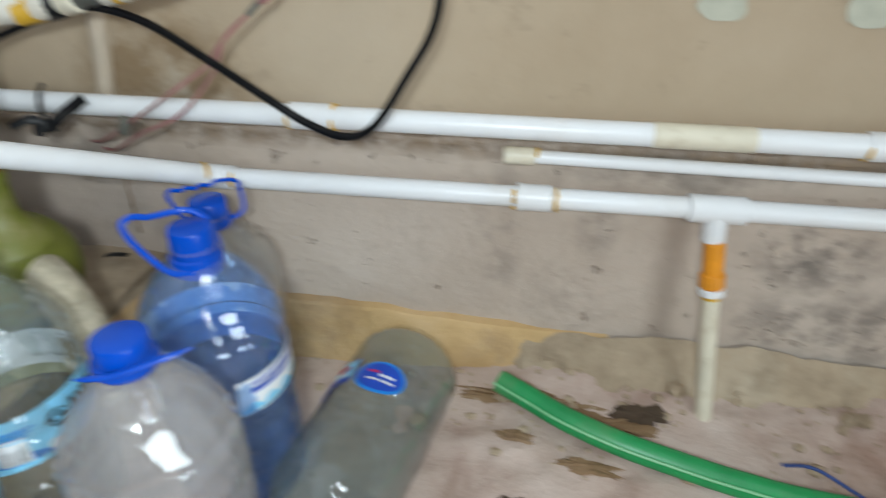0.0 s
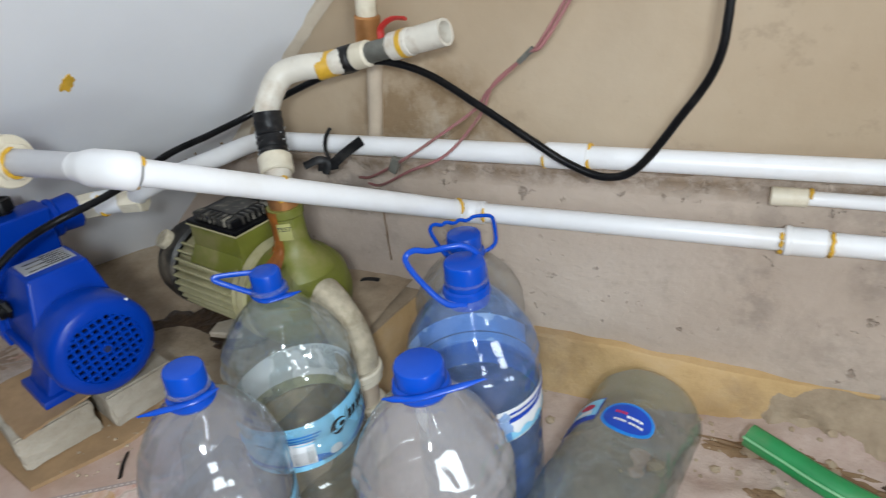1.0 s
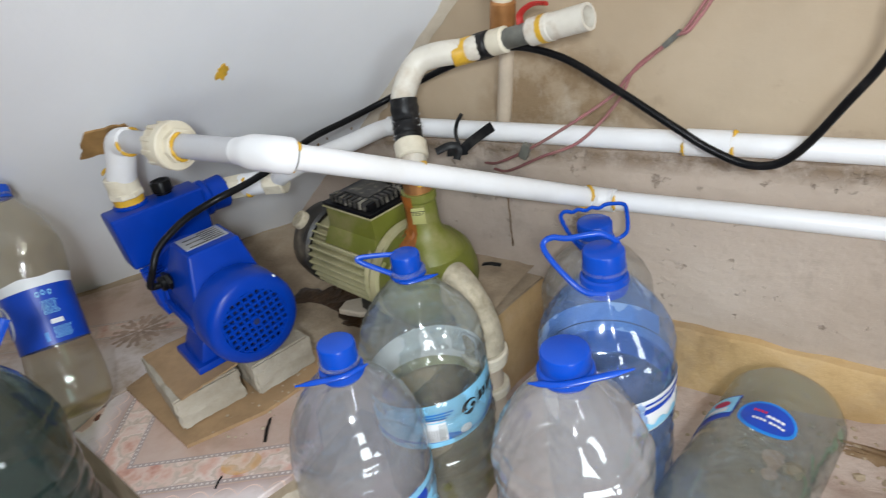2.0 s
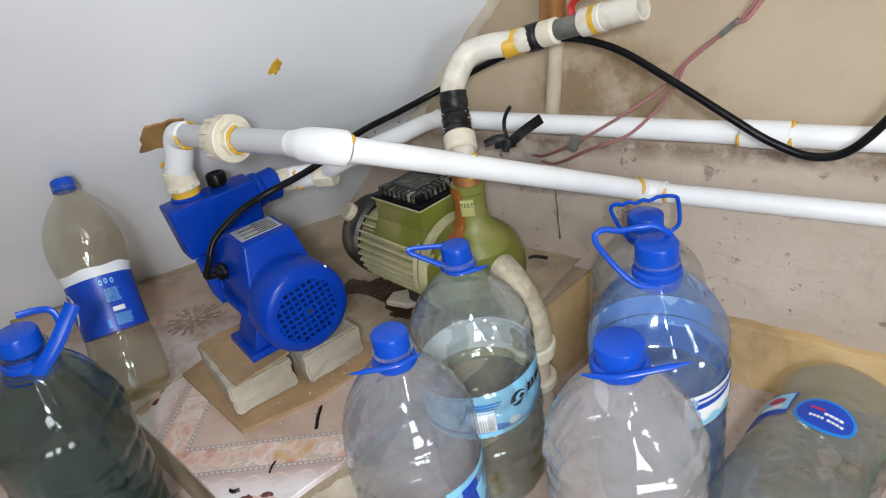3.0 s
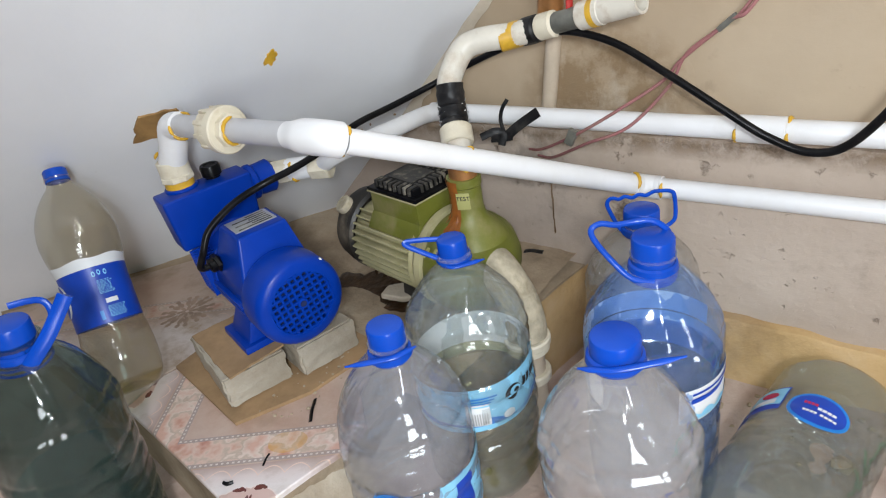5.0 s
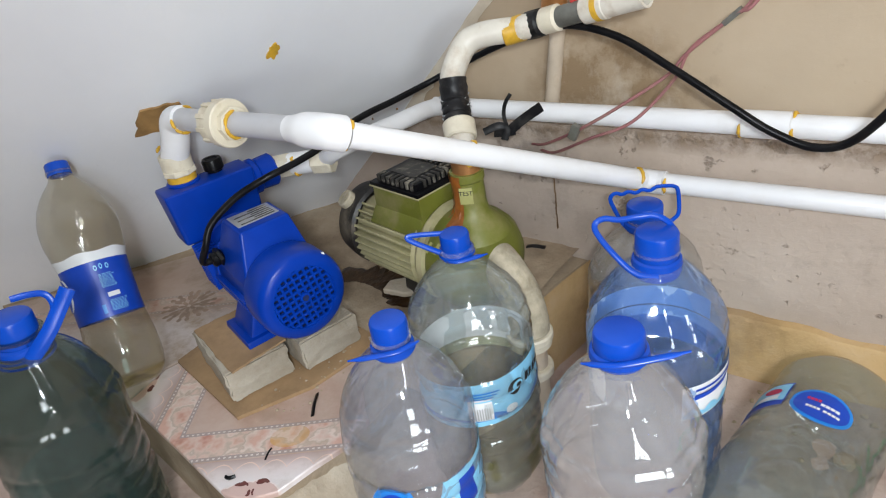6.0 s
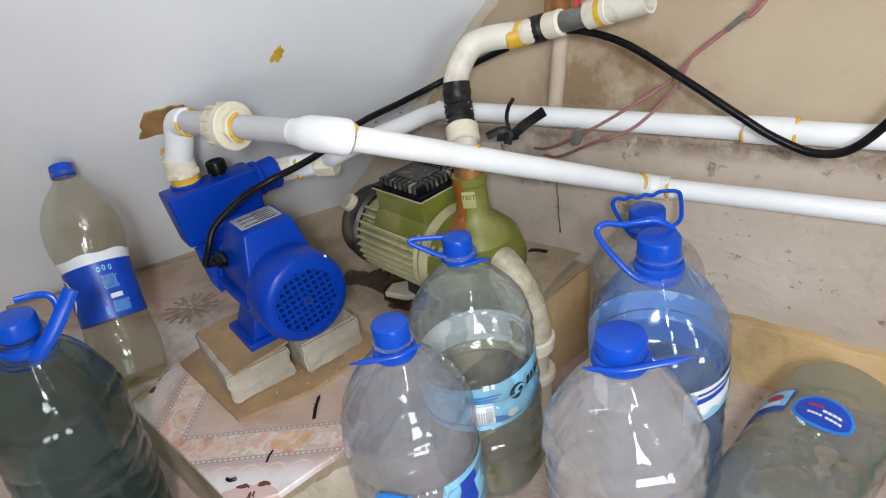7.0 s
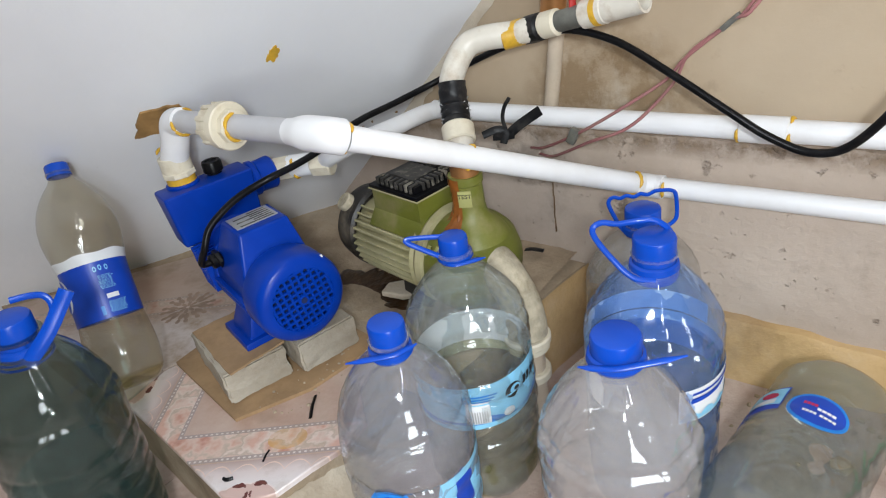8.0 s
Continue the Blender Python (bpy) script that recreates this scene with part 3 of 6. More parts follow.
thing("ceiling", box((-3.8, -3.2, 2.6), (3.0, 1.2, 2.7)), M["cement"], "unseen cement ceiling added to close the room and dim the bounce", "ceiling", kind="structure")


def ground_height(x, y):
    h = 0.0
    # rubble banked against the platform, higher floor in front of it
    bank = smoothstep(-0.46, -0.60, x) * smoothstep(0.62, 0.5, y)
    h += 0.055 * bank
    h += 0.055 * smoothstep(-0.50, -0.57, x) * smoothstep(-0.02, 0.13, y) * smoothstep(-0.64, -0.58, x)
    h += 0.020 * smoothstep(-0.25, 0.05, x) * smoothstep(0.45, 0.70, y)
    h += 0.012 * smoothstep(0.66, 0.78, y) * smoothstep(-0.05, 0.05, x)
    calm = 0.25 + 0.75 * smoothstep(-0.20, 0.0, x) * smoothstep(0.4, 0.6, y) + 0.5 * bank
    return h + calm * (0.009 * rough(x, y, 9.0) + 0.005 * rough(x, y, 28.0, 4.0)) - 0.004


g = rough_grid(-3.8, 3.0, -3.2, -0.1, 0.10, ground_height)
g = merge(g, rough_grid(-3.8, -0.8, -0.1, 0.74, 0.06, ground_height))
g = merge(g, rough_grid(-0.8, 0.6, -0.1, 0.86, 0.011, ground_height))
g = merge(g, rough_grid(0.6, 3.0, -0.1, 1.1, 0.06, ground_height))
bmesh.ops.remove_doubles(g, verts=list(g.verts), dist=1e-4)
thing("floor", g, M["floor"], "broken pinkish cement floor with dirt and rubble", "floor", kind="structure")


def skirting():
    bm = bmesh.new()
    n = 60
    rows = []
    for i in range(n + 1):
        x = -0.495 + 0.62 * i / n
        fade = smoothstep(0.125, -0.05, x)
        y = wall_y(x) - 0.004 - 0.010 * fade + 0.0012 * rough(x, 0, 25)
        top = 0.100 - 0.02 * smoothstep(-0.3, 0.1, x) + 0.003 * rough(x, 0, 12, 7.0)
        rows.append([bm.verts.new(p) for p in ((x, wall_y(x) + 0.008, top + 0.004), (x, y + 0.003, top), (x, y, top - 0.004), (x, y - 0.002, 0.03), (x, y - 0.004, -0.02))])
    for a, b in zip(rows, rows[1:]):
        for k in range(4):
            bm.faces.new((a[k], b[k], b[k + 1], a[k + 1]))
    bmesh.ops.recalc_face_normals(bm, faces=list(bm.faces))
    return thing("baseboard", bm, M["ochre"], "ochre stained plaster skirting, worn and dusty", "baseboard", kind="structure")


skirting()


def rubble_skirting():
    """Broken cement edge at the foot of the wall where the skirting has crumbled."""
    bm = bmesh.new()
    n = 260
    rows = []
    for i in range(n + 1):
        x = -0.06 + 1.5 * i / n
        top = 0.078 + 0.008 * smoothstep(0.1, 0.2, x) - 0.02 * smoothstep(0.2, 0.5, x) + 0.008 * rough(x, 0, 10, 2.0)
        rows.append([])
        for k in range(9):
            s = k / 8
            z = top * (1 - s ** 1.3)
            y = wall_y(x) - 0.006 - (0.012 + 0.063 * smoothstep(-0.02, 0.22, x)) * s ** 1.5 + 0.018 * rough(x, z, 12, 8.0) * s + 0.009 * rough(x, z, 34, 9.0) * (0.2 + s)
            rows[-1].append(bm.verts.new((x, min(y, wall_y(x) + 0.002), z)))
    for a, b in zip(rows, rows[1:]):
        for k in range(8):
            bm.faces.new((a[k], b[k], b[k + 1], a[k + 1]))
    bmesh.ops.recalc_face_normals(bm, faces=list(bm.faces))
    return thing("trim", bm, M["cement"], "crumbled cement fillet along the foot of the wall", "trim", kind="structure")


rubble_skirting()


# the raised plinth that carries the pumps
def plinth():
    rim = [(-1.62, 0.150), (-0.865, 0.150), (-0.611, 0.136), (-0.566, 0.168), (-0.552, 0.30), (-0.562, 0.40), (-0.556, 0.50), (-0.512, 0.58), (-0.507, 0.66), (-0.499, 0.733), (-1.20, 0.733)]
    bm = bmesh.new()
    top = [bm.verts.new((x, y, 0.142)) for x, y in rim]
    f = bm.faces.new(top)
    r = bmesh.ops.extrude_face_region(bm, geom=[f])
    low = [g2 for g2 in r["geom"] if isinstance(g2, bmesh.types.BMVert)]
    bmesh.ops.translate(bm, vec=(0, 0, -0.2), verts=low)
    bmesh.ops.recalc_face_normals(bm, faces=list(bm.faces))
    return thing("plinth", bm, M["cement"], "raised rough concrete plinth carrying the pumps", "plinth", kind="structure")


plinth()
bm = bmesh.new()
lo_hi = [[bm.verts.new((x + 0.0045, y, z)) for z in (-0.02, 0.05, 0.10, 0.143)] for x, y in ((-0.556, 0.50), (-0.532, 0.545), (-0.512, 0.58), (-0.509, 0.62), (-0.507, 0.66), (-0.503, 0.70), (-0.499, 0.735))]
for p0, p1 in zip(lo_hi, lo_hi[1:]):
    for k in range(3):
        bm.faces.new((p0[k], p1[k], p1[k + 1], p0[k + 1]))
bmesh.ops.recalc_face_normals(bm, faces=list(bm.faces))
thing("plinth_face", bm, M["ochre"], "ochre stained plaster face of the plinth", "plinth", kind="structure")


def bank_height(x, y):
    s = smoothstep(-0.500, -0.572, x - 0.02 * smoothstep(0.30, 0.10, y))
    return 0.142 * s - 0.012 + 0.010 * rough(x, y, 16, 6.0) + 0.004 * rough(x, y, 50, 3.0)


thing("cement_bank", rough_grid(-0.585, -0.485, 0.06, 0.36, 0.006, bank_height), M["bank"], "pale broken cement lumps below the tile edge", "cement", kind="structure")


def skim_height(x, y):
    lift = 0.016 * smoothstep(0.50, 0.72, y) + 0.010 * smoothstep(-0.80, -0.95, x) * smoothstep(0.35, 0.5, y)
    pit = 0.012 * math.exp(-(((x + 0.785) / 0.075) ** 2 + ((y - 0.485) / 0.035) ** 2))
    return 0.1435 + lift - pit + 0.0020 * rough(x, y, 14) + 0.0012 * rough(x, y, 60, 2)


def plinth_top():
    """Uneven cement skim on the plinth behind the tiles."""
    bm = rough_grid(-1.25, -0.512, 0.37, 0.733, 0.010, skim_height)
    return thing("cement_skim", bm, M["cement"], "uneven cement skim over the back of the plinth", "cement", kind="structure")


def damp_patch(x, y, sx, sy, seed, turn):
    bm = bmesh.new()
    rings = [[bm.verts.new((x, y, skim_height(x, y) + 0.004))]]
    for q in (0.25, 0.5, 0.75, 1.0):
        ring = []
        for k in range(48):
            a = 2 * math.pi * k / 48
            w = q * (1 + 0.45 * noise.noise(Vector((2 * math.cos(a), 2 * math.sin(a), seed))) + 0.3 * noise.noise(Vector((6 * math.cos(a), 6 * math.sin(a), seed))))
            u, v = sx * w * math.cos(a), sy * w * math.sin(a)
            px, py = x + u * math.cos(turn) - v * math.sin(turn), y + u * math.sin(turn) + v * math.cos(turn)
            ring.append(bm.verts.new((px, py, skim_height(px, py) + (0.004 if q < 1 else -0.003))))
        rings.append(ring)
    for k in range(48):
        j = (k + 1) % 48
        bm.faces.new((rings[0][0], rings[1][k], rings[1][j]))
        for p0, p1 in zip(rings[1:], rings[2:]):
            bm.faces.new((p0[k], p1[k], p1[j], p0[j]))
    bmesh.ops.recalc_face_normals(bm, faces=list(bm.faces))
    return thing("damp_patch", bm, M["wet"], "dark wet dirt patch on the cement", "dirt", kind="structure")


plinth_top()
damp_patch(-0.785, 0.518, 0.082, 0.050, 2.0, 0.45)
damp_patch(-0.690, 0.512, 0.050, 0.016, 6.0, 0.2)

# tiles: the print runs at an angle to the plinth
TILE = pose(-0.751, 0.027, 0.1425, 0, 0, 39)


def tile(points, label, origin, material):
    inv = origin.inverted()
    bm = bmesh.new()
    f = bm.faces.new([bm.verts.new(inv @ Vector((x, y, 0.1425))) for x, y in points])
    if f.normal.z < 0:
        bmesh.ops.reverse_faces(bm, faces=[f])
    r = bmesh.ops.extrude_face_region(bm, geom=[f])
    bmesh.ops.translate(bm, vec=(0, 0, 0.0075), verts=[q for q in r["geom"] if isinstance(q, bmesh.types.BMVert)])
    bmesh.ops.recalc_face_normals(bm, faces=list(bm.faces))
    bmesh.ops.bevel(bm, geom=[e for e in bm.edges if abs(e.verts[0].co.z - e.verts[1].co.z) < 1e-5 and e.verts[0].co.z > 0.007], offset=0.0012, segments=1, affect="EDGES")
    ob = new("tile", mesh_of("tile", bm, material))
    ob.matrix_basis = origin
    return tagged(ob, label, "tile", "tiles on the plinth", "structure")


tile([(-0.868, 0.1485), (-0.740, 0.142), (-0.612, 0.134), (-0.582, 0.146), (-0.563, 0.170), (-0.556, 0.215), (-0.545, 0.262), (-0.553, 0.30), (-0.60, 0.335), (-0.63, 0.40), (-0.72, 0.425), (-0.86, 0.43), (-0.868, 0.30), (-0.874, 0.254), (-0.884, 0.214)],
     "pink printed ceramic floor tile with a beaded border and broken edge", TILE, M["tile"])
tile([(-0.871, 0.1485), (-0.887, 0.214), (-0.877, 0.256), (-0.871, 0.30), (-0.865, 0.44), (-1.15, 0.45), (-1.34, 0.152)],
     "dusty pinkish ceramic floor tile with a brown medallion", pose(-1.50, -0.15, 0.1425, 0, 0, 39), M["tile_dusty"])


def medallion():
    bm = bmesh.new()
    for k in range(8):
        a = 2 * math.pi * k / 8
        for d, ln, w in ((0.012, 0.008, 0.0032), (0.028, 0.009, 0.0045), (0.041, 0.006, 0.0040)):
            for off in ((0,) if d < 0.02 else (-0.16, 0.16)):
                m = pose(-1.005, 0.325, 0.1502) @ pose(0, 0, 0, 0, 0, math.degrees(a + off)) @ pose(d, 0, 0)
                out = bmesh.new()
                bmesh.ops.create_circle(out, cap_ends=True, segments=10, radius=1)
                for v in out.verts:
                    v.co = Vector((v.co.x * ln * (1 - 0.2 * v.co.x), v.co.y * w, 0.0003))
                out.transform(m)
                bm = merge(bm, out)
    return thing("tile_medallion", bm, M["rust_print"], "faded brown flower medallion printed on the tile", "tile print", kind="structure")


medallion()


def rubble():
    """Loose crumbs and chips on the broken floor and along the wall."""
    random.seed(11)
    bm = bmesh.new()
    for k in range(260):
        if k < 150:
            x = random.uniform(-0.12, 0.6)
            y = wall_y(x) - 0.03 - abs(random.gauss(0, 0.07))
        elif k < 215:
            x, y = random.uniform(-0.66, -0.50), random.uniform(-0.02, 0.20)
        else:
            x, y = random.uniform(-0.45, 0.0), random.uniform(0.60, 0.74)
        r = random.choice((0.002, 0.003, 0.003, 0.005, 0.008, 0.014 if k < 60 else 0.004))
        out = bmesh.new()
        bmesh.ops.create_icosphere(out, subdivisions=1, radius=r)
        for v in out.verts:
            v.co *= random.uniform(0.7, 1.25)
            v.co.z *= 0.6
        out.transform(pose(x, y, ground_height(x, y) + r * 0.3, 0, 0, random.uniform(0, 360)))
        bm = merge(bm, out)
    return thing("rubble", bm, M["cement"], "loose cement crumbs and chips on the floor", "rubble", kind="stuff", smooth=0)


rubble()


def floor_patch(name, x, y, sx, sy, material, label, seed, lift=0.003):
    """A dirt patch that follows the floor, with a ragged outline."""
    bm = bmesh.new()
    centre = bm.verts.new((x, y, ground_height(x, y) + lift + 0.002))
    rings = []
    for q in (0.35, 0.7, 1.0):
        ring = []
        for k in range(48):
            a = 2 * math.pi * k / 48
            w = q * (1 + 0.55 * noise.noise(Vector((2.2 * math.cos(a), 2.2 * math.sin(a), seed))) + 0.25 * noise.noise(Vector((7 * math.cos(a), 7 * math.sin(a), seed))))
            px, py = x + sx * w * math.cos(a), min(y + sy * w * math.sin(a), wall_y(x + sx * w * math.cos(a)) - 0.012)
            ring.append(bm.verts.new((px, py, ground_height(px, py) + (lift if q < 1 else -0.004))))
        rings.append(ring)
    for k in range(48):
        j = (k + 1) % 48
        bm.faces.new((centre, rings[0][k], rings[0][j]))
        for a, b in zip(rings, rings[1:]):
            bm.faces.new((a[k], b[k], b[j], a[j]))
    bmesh.ops.recalc_face_normals(bm, faces=list(bm.faces))
    return thing(name, bm, material, label, "dirt", kind="structure")


floor_patch("dirt_patch", 0.020, 0.712, 0.11, 0.020, M["mud"], "brown wet dirt along the foot of the wall", 3.0)
floor_patch("dirt_patch", 0.125, 0.690, 0.085, 0.022, M["mud"], "brown wet dirt beside the hose", 8.0, 0.006)
floor_patch("dirt_patch", 0.175, 0.712, 0.040, 0.016, M["earth"], "dark wet dirt at the foot of the drop pipe", 14.0, 0.010)
floor_patch("dirt_patch", 0.115, 0.615, 0.045, 0.013, M["mud"], "brown dirt in front of the hose", 31.0)
floor_patch("dirt_patch", 0.045, 0.540, 0.040, 0.020, M["earth"], "dark hollow in the broken floor", 37.0)
floor_patch("dirt_patch", 0.020, 0.640, 0.030, 0.014, M["mud"], "small brown dirt patch on the floor", 19.0)


# ---- bottles ----
def jug_profile(h, r, crimp=1.0, n=0.019):
    """Five-litre water bottle: lobed foot, ribbed body, long shoulder, short neck. h: to the neck's top."""
    p = [(0.0, 0.012), (r * 0.45, 0.006), (r * 0.72, 0.0), (r * 0.90, 0.004), (r * 0.985, 0.016)]
    body = h * 0.665
    z = 0.02
    k = 0
    while z < body:
        rib = 0.0030 * crimp * (0.5 - 0.5 * math.cos(2 * math.pi * z / 0.030)) ** 3 if z < body * 0.85 else 0.0
        p.append((r - rib, z))
        z += 0.003 if z < body * 0.85 else 0.008
    for i in range(1, 43):
        s = i / 42
        zz = body + (h - 0.028 - body) * s
        p.append((n + (r - n) * max(0.0, 1 - s ** 1.75) ** 0.80 - 0.0022 * crimp * (0.5 - 0.5 * math.cos(2 * math.pi * zz / 0.024)) ** 4 * smoothstep(0.6, 0.4, s), zz))
    p += [(n, h - 0.020), (n + 0.004, h - 0.018), (n + 0.004, h - 0.015), (n - 0.001, h - 0.014), (n - 0.001, h)]
    return p


def dents(seed, amount, pleats=0, lo=0.2, hi=0.3):
    """Uneven pressed-in sides, and pleats moulded into the shoulder between two heights."""
    def f(a, z):
        k = 1 + amount * noise.noise(Vector((1.6 * math.cos(a), 1.6 * math.sin(a), z * 14 + seed)))
        k += 1.1 * amount * (0.25 - abs(noise.noise(Vector((3.2 * math.cos(a), 3.2 * math.sin(a), z * 16 - seed)))))
        k += 0.16 * amount * (0.25 - abs(noise.noise(Vector((7 * math.cos(a), 7 * math.sin(a), z * 34 + 2 * seed)))))
        if pleats:
            k += 0.030 * (0.6 - abs(math.sin(pleats * a / 2)) ** 0.7) * smoothstep(lo, lo + 0.03, z) * smoothstep(hi, hi - 0.02, z)
        if z < 0.02:
            k -= 0.05 * (0.5 + 0.5 * math.cos(5 * a)) * (1 - z / 0.02)
        return k
    return f


def profile_radius(p, z):
    for (r0, z0), (r1, z1) in zip(p[4:], p[5:]):
        if z0 <= z <= z1 and z1 > z0:
            return r0 + (r1 - r0) * (z - z0) / (z1 - z0)
    return p[4][0]


def band(p, z0, z1, a0, a1, off=0.0006, shape=None, seg=40, rows=8, slant=0.0):
    """A piece of label wrapped round the bottle between two heights and angles (degrees)."""
    bm = bmesh.new()
    v = {}
    for i in range(seg + 1):
        for j in range(rows + 1):
            s, q = i / seg, j / rows
            a = radians(a0 + (a1 - a0) * s)
            lo, hi = (z0, z1) if shape is None else shape(s)
            z = lo + (hi - lo) * q + slant * (s - 0.5)
            r = profile_radius(p, z) + off
            v[i, j] = bm.verts.new((r * math.cos(a), r * math.sin(a), z))
    for i in range(seg):
        for j in range(rows):
            bm.faces.new((v[i, j], v[i + 1, j], v[i + 1, j + 1], v[i, j + 1]))
    return bm


def oval(s, zc, hh):
    w = math.sqrt(max(0.0, 1 - (2 * s - 1) ** 2))
    return zc - hh * w - 1e-4, zc + hh * w + 1e-4


def water_in(p, level, bottom=0.003):
    prof = [(0, bottom + 0.012)] + [(max(0.002, r - 0.0012), z + 0.001) for r, z in p[2:] if z < level] + [(profile_radius(p, level) - 0.0012, level), (0, level)]
    return lathe(prof, 40)


def strap(parent, az, z, left, right, r, rise=0.0):
    """Carrying strap folded flat in front of the neck: a nub on one side, a tongue on the other."""
    f, w = Vector((math.cos(radians(az)), math.sin(radians(az)), 0)), Vector((-math.sin(radians(az)), math.cos(radians(az)), 0))
    pts = [w * -left + f * (r * 0.80), w * -left * 0.6 + f * (r * 0.95), f * (r + 0.0025), w * right * 0.6 + f * (r * 0.95), w * right + f * (r * 0.80)]
    line = [q + Vector((0, 0, z + rise * q.dot(w))) for q in curve_points(pts, 6)]
    n = len(line)
    rad = [0.0012 + 0.0024 * smoothstep(0, 6, min(k, n - 1 - k)) for k in range(n)]
    part("handle", tube(line, 0.003, seg=12, flat=0.6, radii=rad, up=(0, 0, 1)), M["cap"], parent, "blue plastic strap handle, folded down")


def cap_parts(top, h, cap_h=0.024, r=0.0255):
    """Ribbed screw cap on the neck, with the ring under it."""
    seg = 60
    prof = [(0, h + 0.004), (r - 0.003, h + 0.004), (r - 0.001, h + 0.003), (r, h + 0.001), (r, h - cap_h + 0.003), (r - 0.0005, h - cap_h - 0.001)]
    cap = part("cap", lathe(prof, seg, squash=lambda a, z: 1 + (0.012 if int(a / (2 * math.pi) * seg + 0.5) % 2 else 0) * (1 if z < h else 0)), M["cap"], top, smooth=30)
    part("cap_ring", lathe([(r + 0.0005, h - cap_h + 0.002), (r + 0.003, h - cap_h), (r + 0.004, h - cap_h - 0.006), (r + 0.0015, h - cap_h - 0.010), (r - 0.004, h - cap_h - 0.010)], 40), M["cap"], top)
    return cap


def loop_handle(parent, points, r=0.0042, flat=0.7, label="blue plastic carrying handle"):
    return part("handle", tube(curve_points(points, 6), r, seg=10, flat=flat), M["cap"], parent, label)


def bottle(name, x, y, z, h, r, material, label, seed=0.0, dent=0.05, turn=0.0, m=None, crimp=1.0, pleats=0, neck=0.019):
    top = empty(name, m if m is not None else pose(x, y, z, 0, 0, turn), label=label, category="bottle", group="water bottles")
    p = jug_profile(h, r, crimp, neck)
    part("bottle_body", lathe(p, 120, squash=dents(seed, dent, pleats, h * 0.62, h - 0.035)), material, top, smooth=60)
    return top, p


# clear bottle with the blue cap, in front of the plinth
a, pa = bottle("water_bottle", 0, 0, 0, 0.346, 0.0690, M["grey_clear"], "clear ribbed plastic water bottle with a folded blue handle", 1.0, 0.03, crimp=1.3, m=pose(-0.454, 0.272, 0.0, -1.2, 1.2, 0), neck=0.0155)
cap_parts(a, 0.346, 0.024, 0.0178)
strap(a, -38, 0.3275, 0.043, 0.024, 0.0205, 0.06)
part("label", band(pa, 0.115, 0.200, -36, 48, shape=lambda s: (0.110 + 0.035 * smoothstep(0.25, 0.0, s), 0.158 + 0.040 * smoothstep(0.0, 0.22, s))), M["sky"], a, "light blue paper label")
part("label_badge", band(pa, 0.14, 0.17, -30, -12, 0.0012, lambda s: oval(s, 0.160, 0.012)), M["white"], a, "white oval badge on the label")
part("label_panel", band(pa, 0.13, 0.19, -8, 12, 0.0012), M["deep"], a, "deep blue panel on the label")
part("label_oval", band(pa, 0.10, 0.16, -84, -44, 0.0012, lambda s: oval(s, 0.172, 0.030)), M["azure"], a, "azure oval label with a white middle")
part("label_oval", band(pa, 0.10, 0.16, -79, -49, 0.0018, lambda s: oval(s, 0.170, 0.022)), M["deep"], a)

# clear bottle nearest to the camera
c, pc = bottle("water_bottle", -0.259, 0.363, 0.0, 0.344, 0.0725, M["milky"], "empty clear dented plastic water bottle with a blue cap", 4.0, 0.045, crimp=1.1, pleats=13)
cap_parts(c, 0.344, 0.015, 0.0215)
strap(c, -62, 0.333, 0.031, 0.054, 0.0245, 0.16)

# bottle half full of water with the light blue label
d, pd = bottle("water_bottle", -0.479, 0.421, 0.012, 0.344, 0.0725, M["cool_clear"], "half-full clear plastic water bottle with a light blue label", 7.0, 0.07, neck=0.0155)
cap_parts(d, 0.344, 0.016, 0.0162)
strap(d, -47, 0.3225, 0.012, 0.032, 0.0185)
loop_handle(d, [(-0.008, -0.014, 0.326), (-0.022, -0.026, 0.338), (-0.034, -0.034, 0.347), (-0.036, -0.034, 0.351), (-0.028, -0.024, 0.350), (-0.012, -0.006, 0.346), (-0.004, 0.004, 0.342)], 0.0030)
part("water", water_in(pd, 0.150), M["water"], d)
DS = 0.010
part("label", band(pd, 0.130, 0.192, -125, 40, slant=DS), M["sky"], d, "light blue label with dark and white print")
part("label_back", band(pd, 0.134, 0.196, 40, 235, slant=-DS), M["white"], d, "pale bluish back of the label")
part("label_stripe", band(pd, 0.132, 0.140, -125, -20, 0.0010, slant=DS * 0.6), M["azure"], d)
part("label_wave", band(pd, 0.124, 0.140, -60, 38, 0.0011, lambda s: (0.136, 0.146 + 0.006 * math.sin(s * 9)), slant=DS * 0.6), M["azure"], d, "azure wave on the label")
part("label_badge", band(pd, 0.14, 0.17, -22, -4, 0.0013, lambda s: oval(s, 0.172, 0.011)), M["ink"], d, "dark swirl mark on the label")
part("label_badge", band(pd, 0.14, 0.17, -17, -5, 0.0019, lambda s: oval(s, 0.174, 0.0065)), M["sky"], d)
part("label_badge", band(pd, 0.14, 0.17, -13, -7, 0.0024, lambda s: oval(s, 0.174, 0.0035)), M["ink"], d)
part("label_dot", band(pd, 0.12, 0.14, -26, -14, 0.0015, lambda s: oval(s, 0.146, 0.0065)), M["white"], d)
part("barcode_panel", band(pd, 0.137, 0.170, -60, -38, 0.0013), M["white"], d, "white printed panel")
for k in range(8):
    part("barcode_bar", band(pd, 0.140, 0.158, -57 + 2.2 * k, -56 + 2.2 * k, 0.0018, seg=2, rows=2), M["plate"], d)
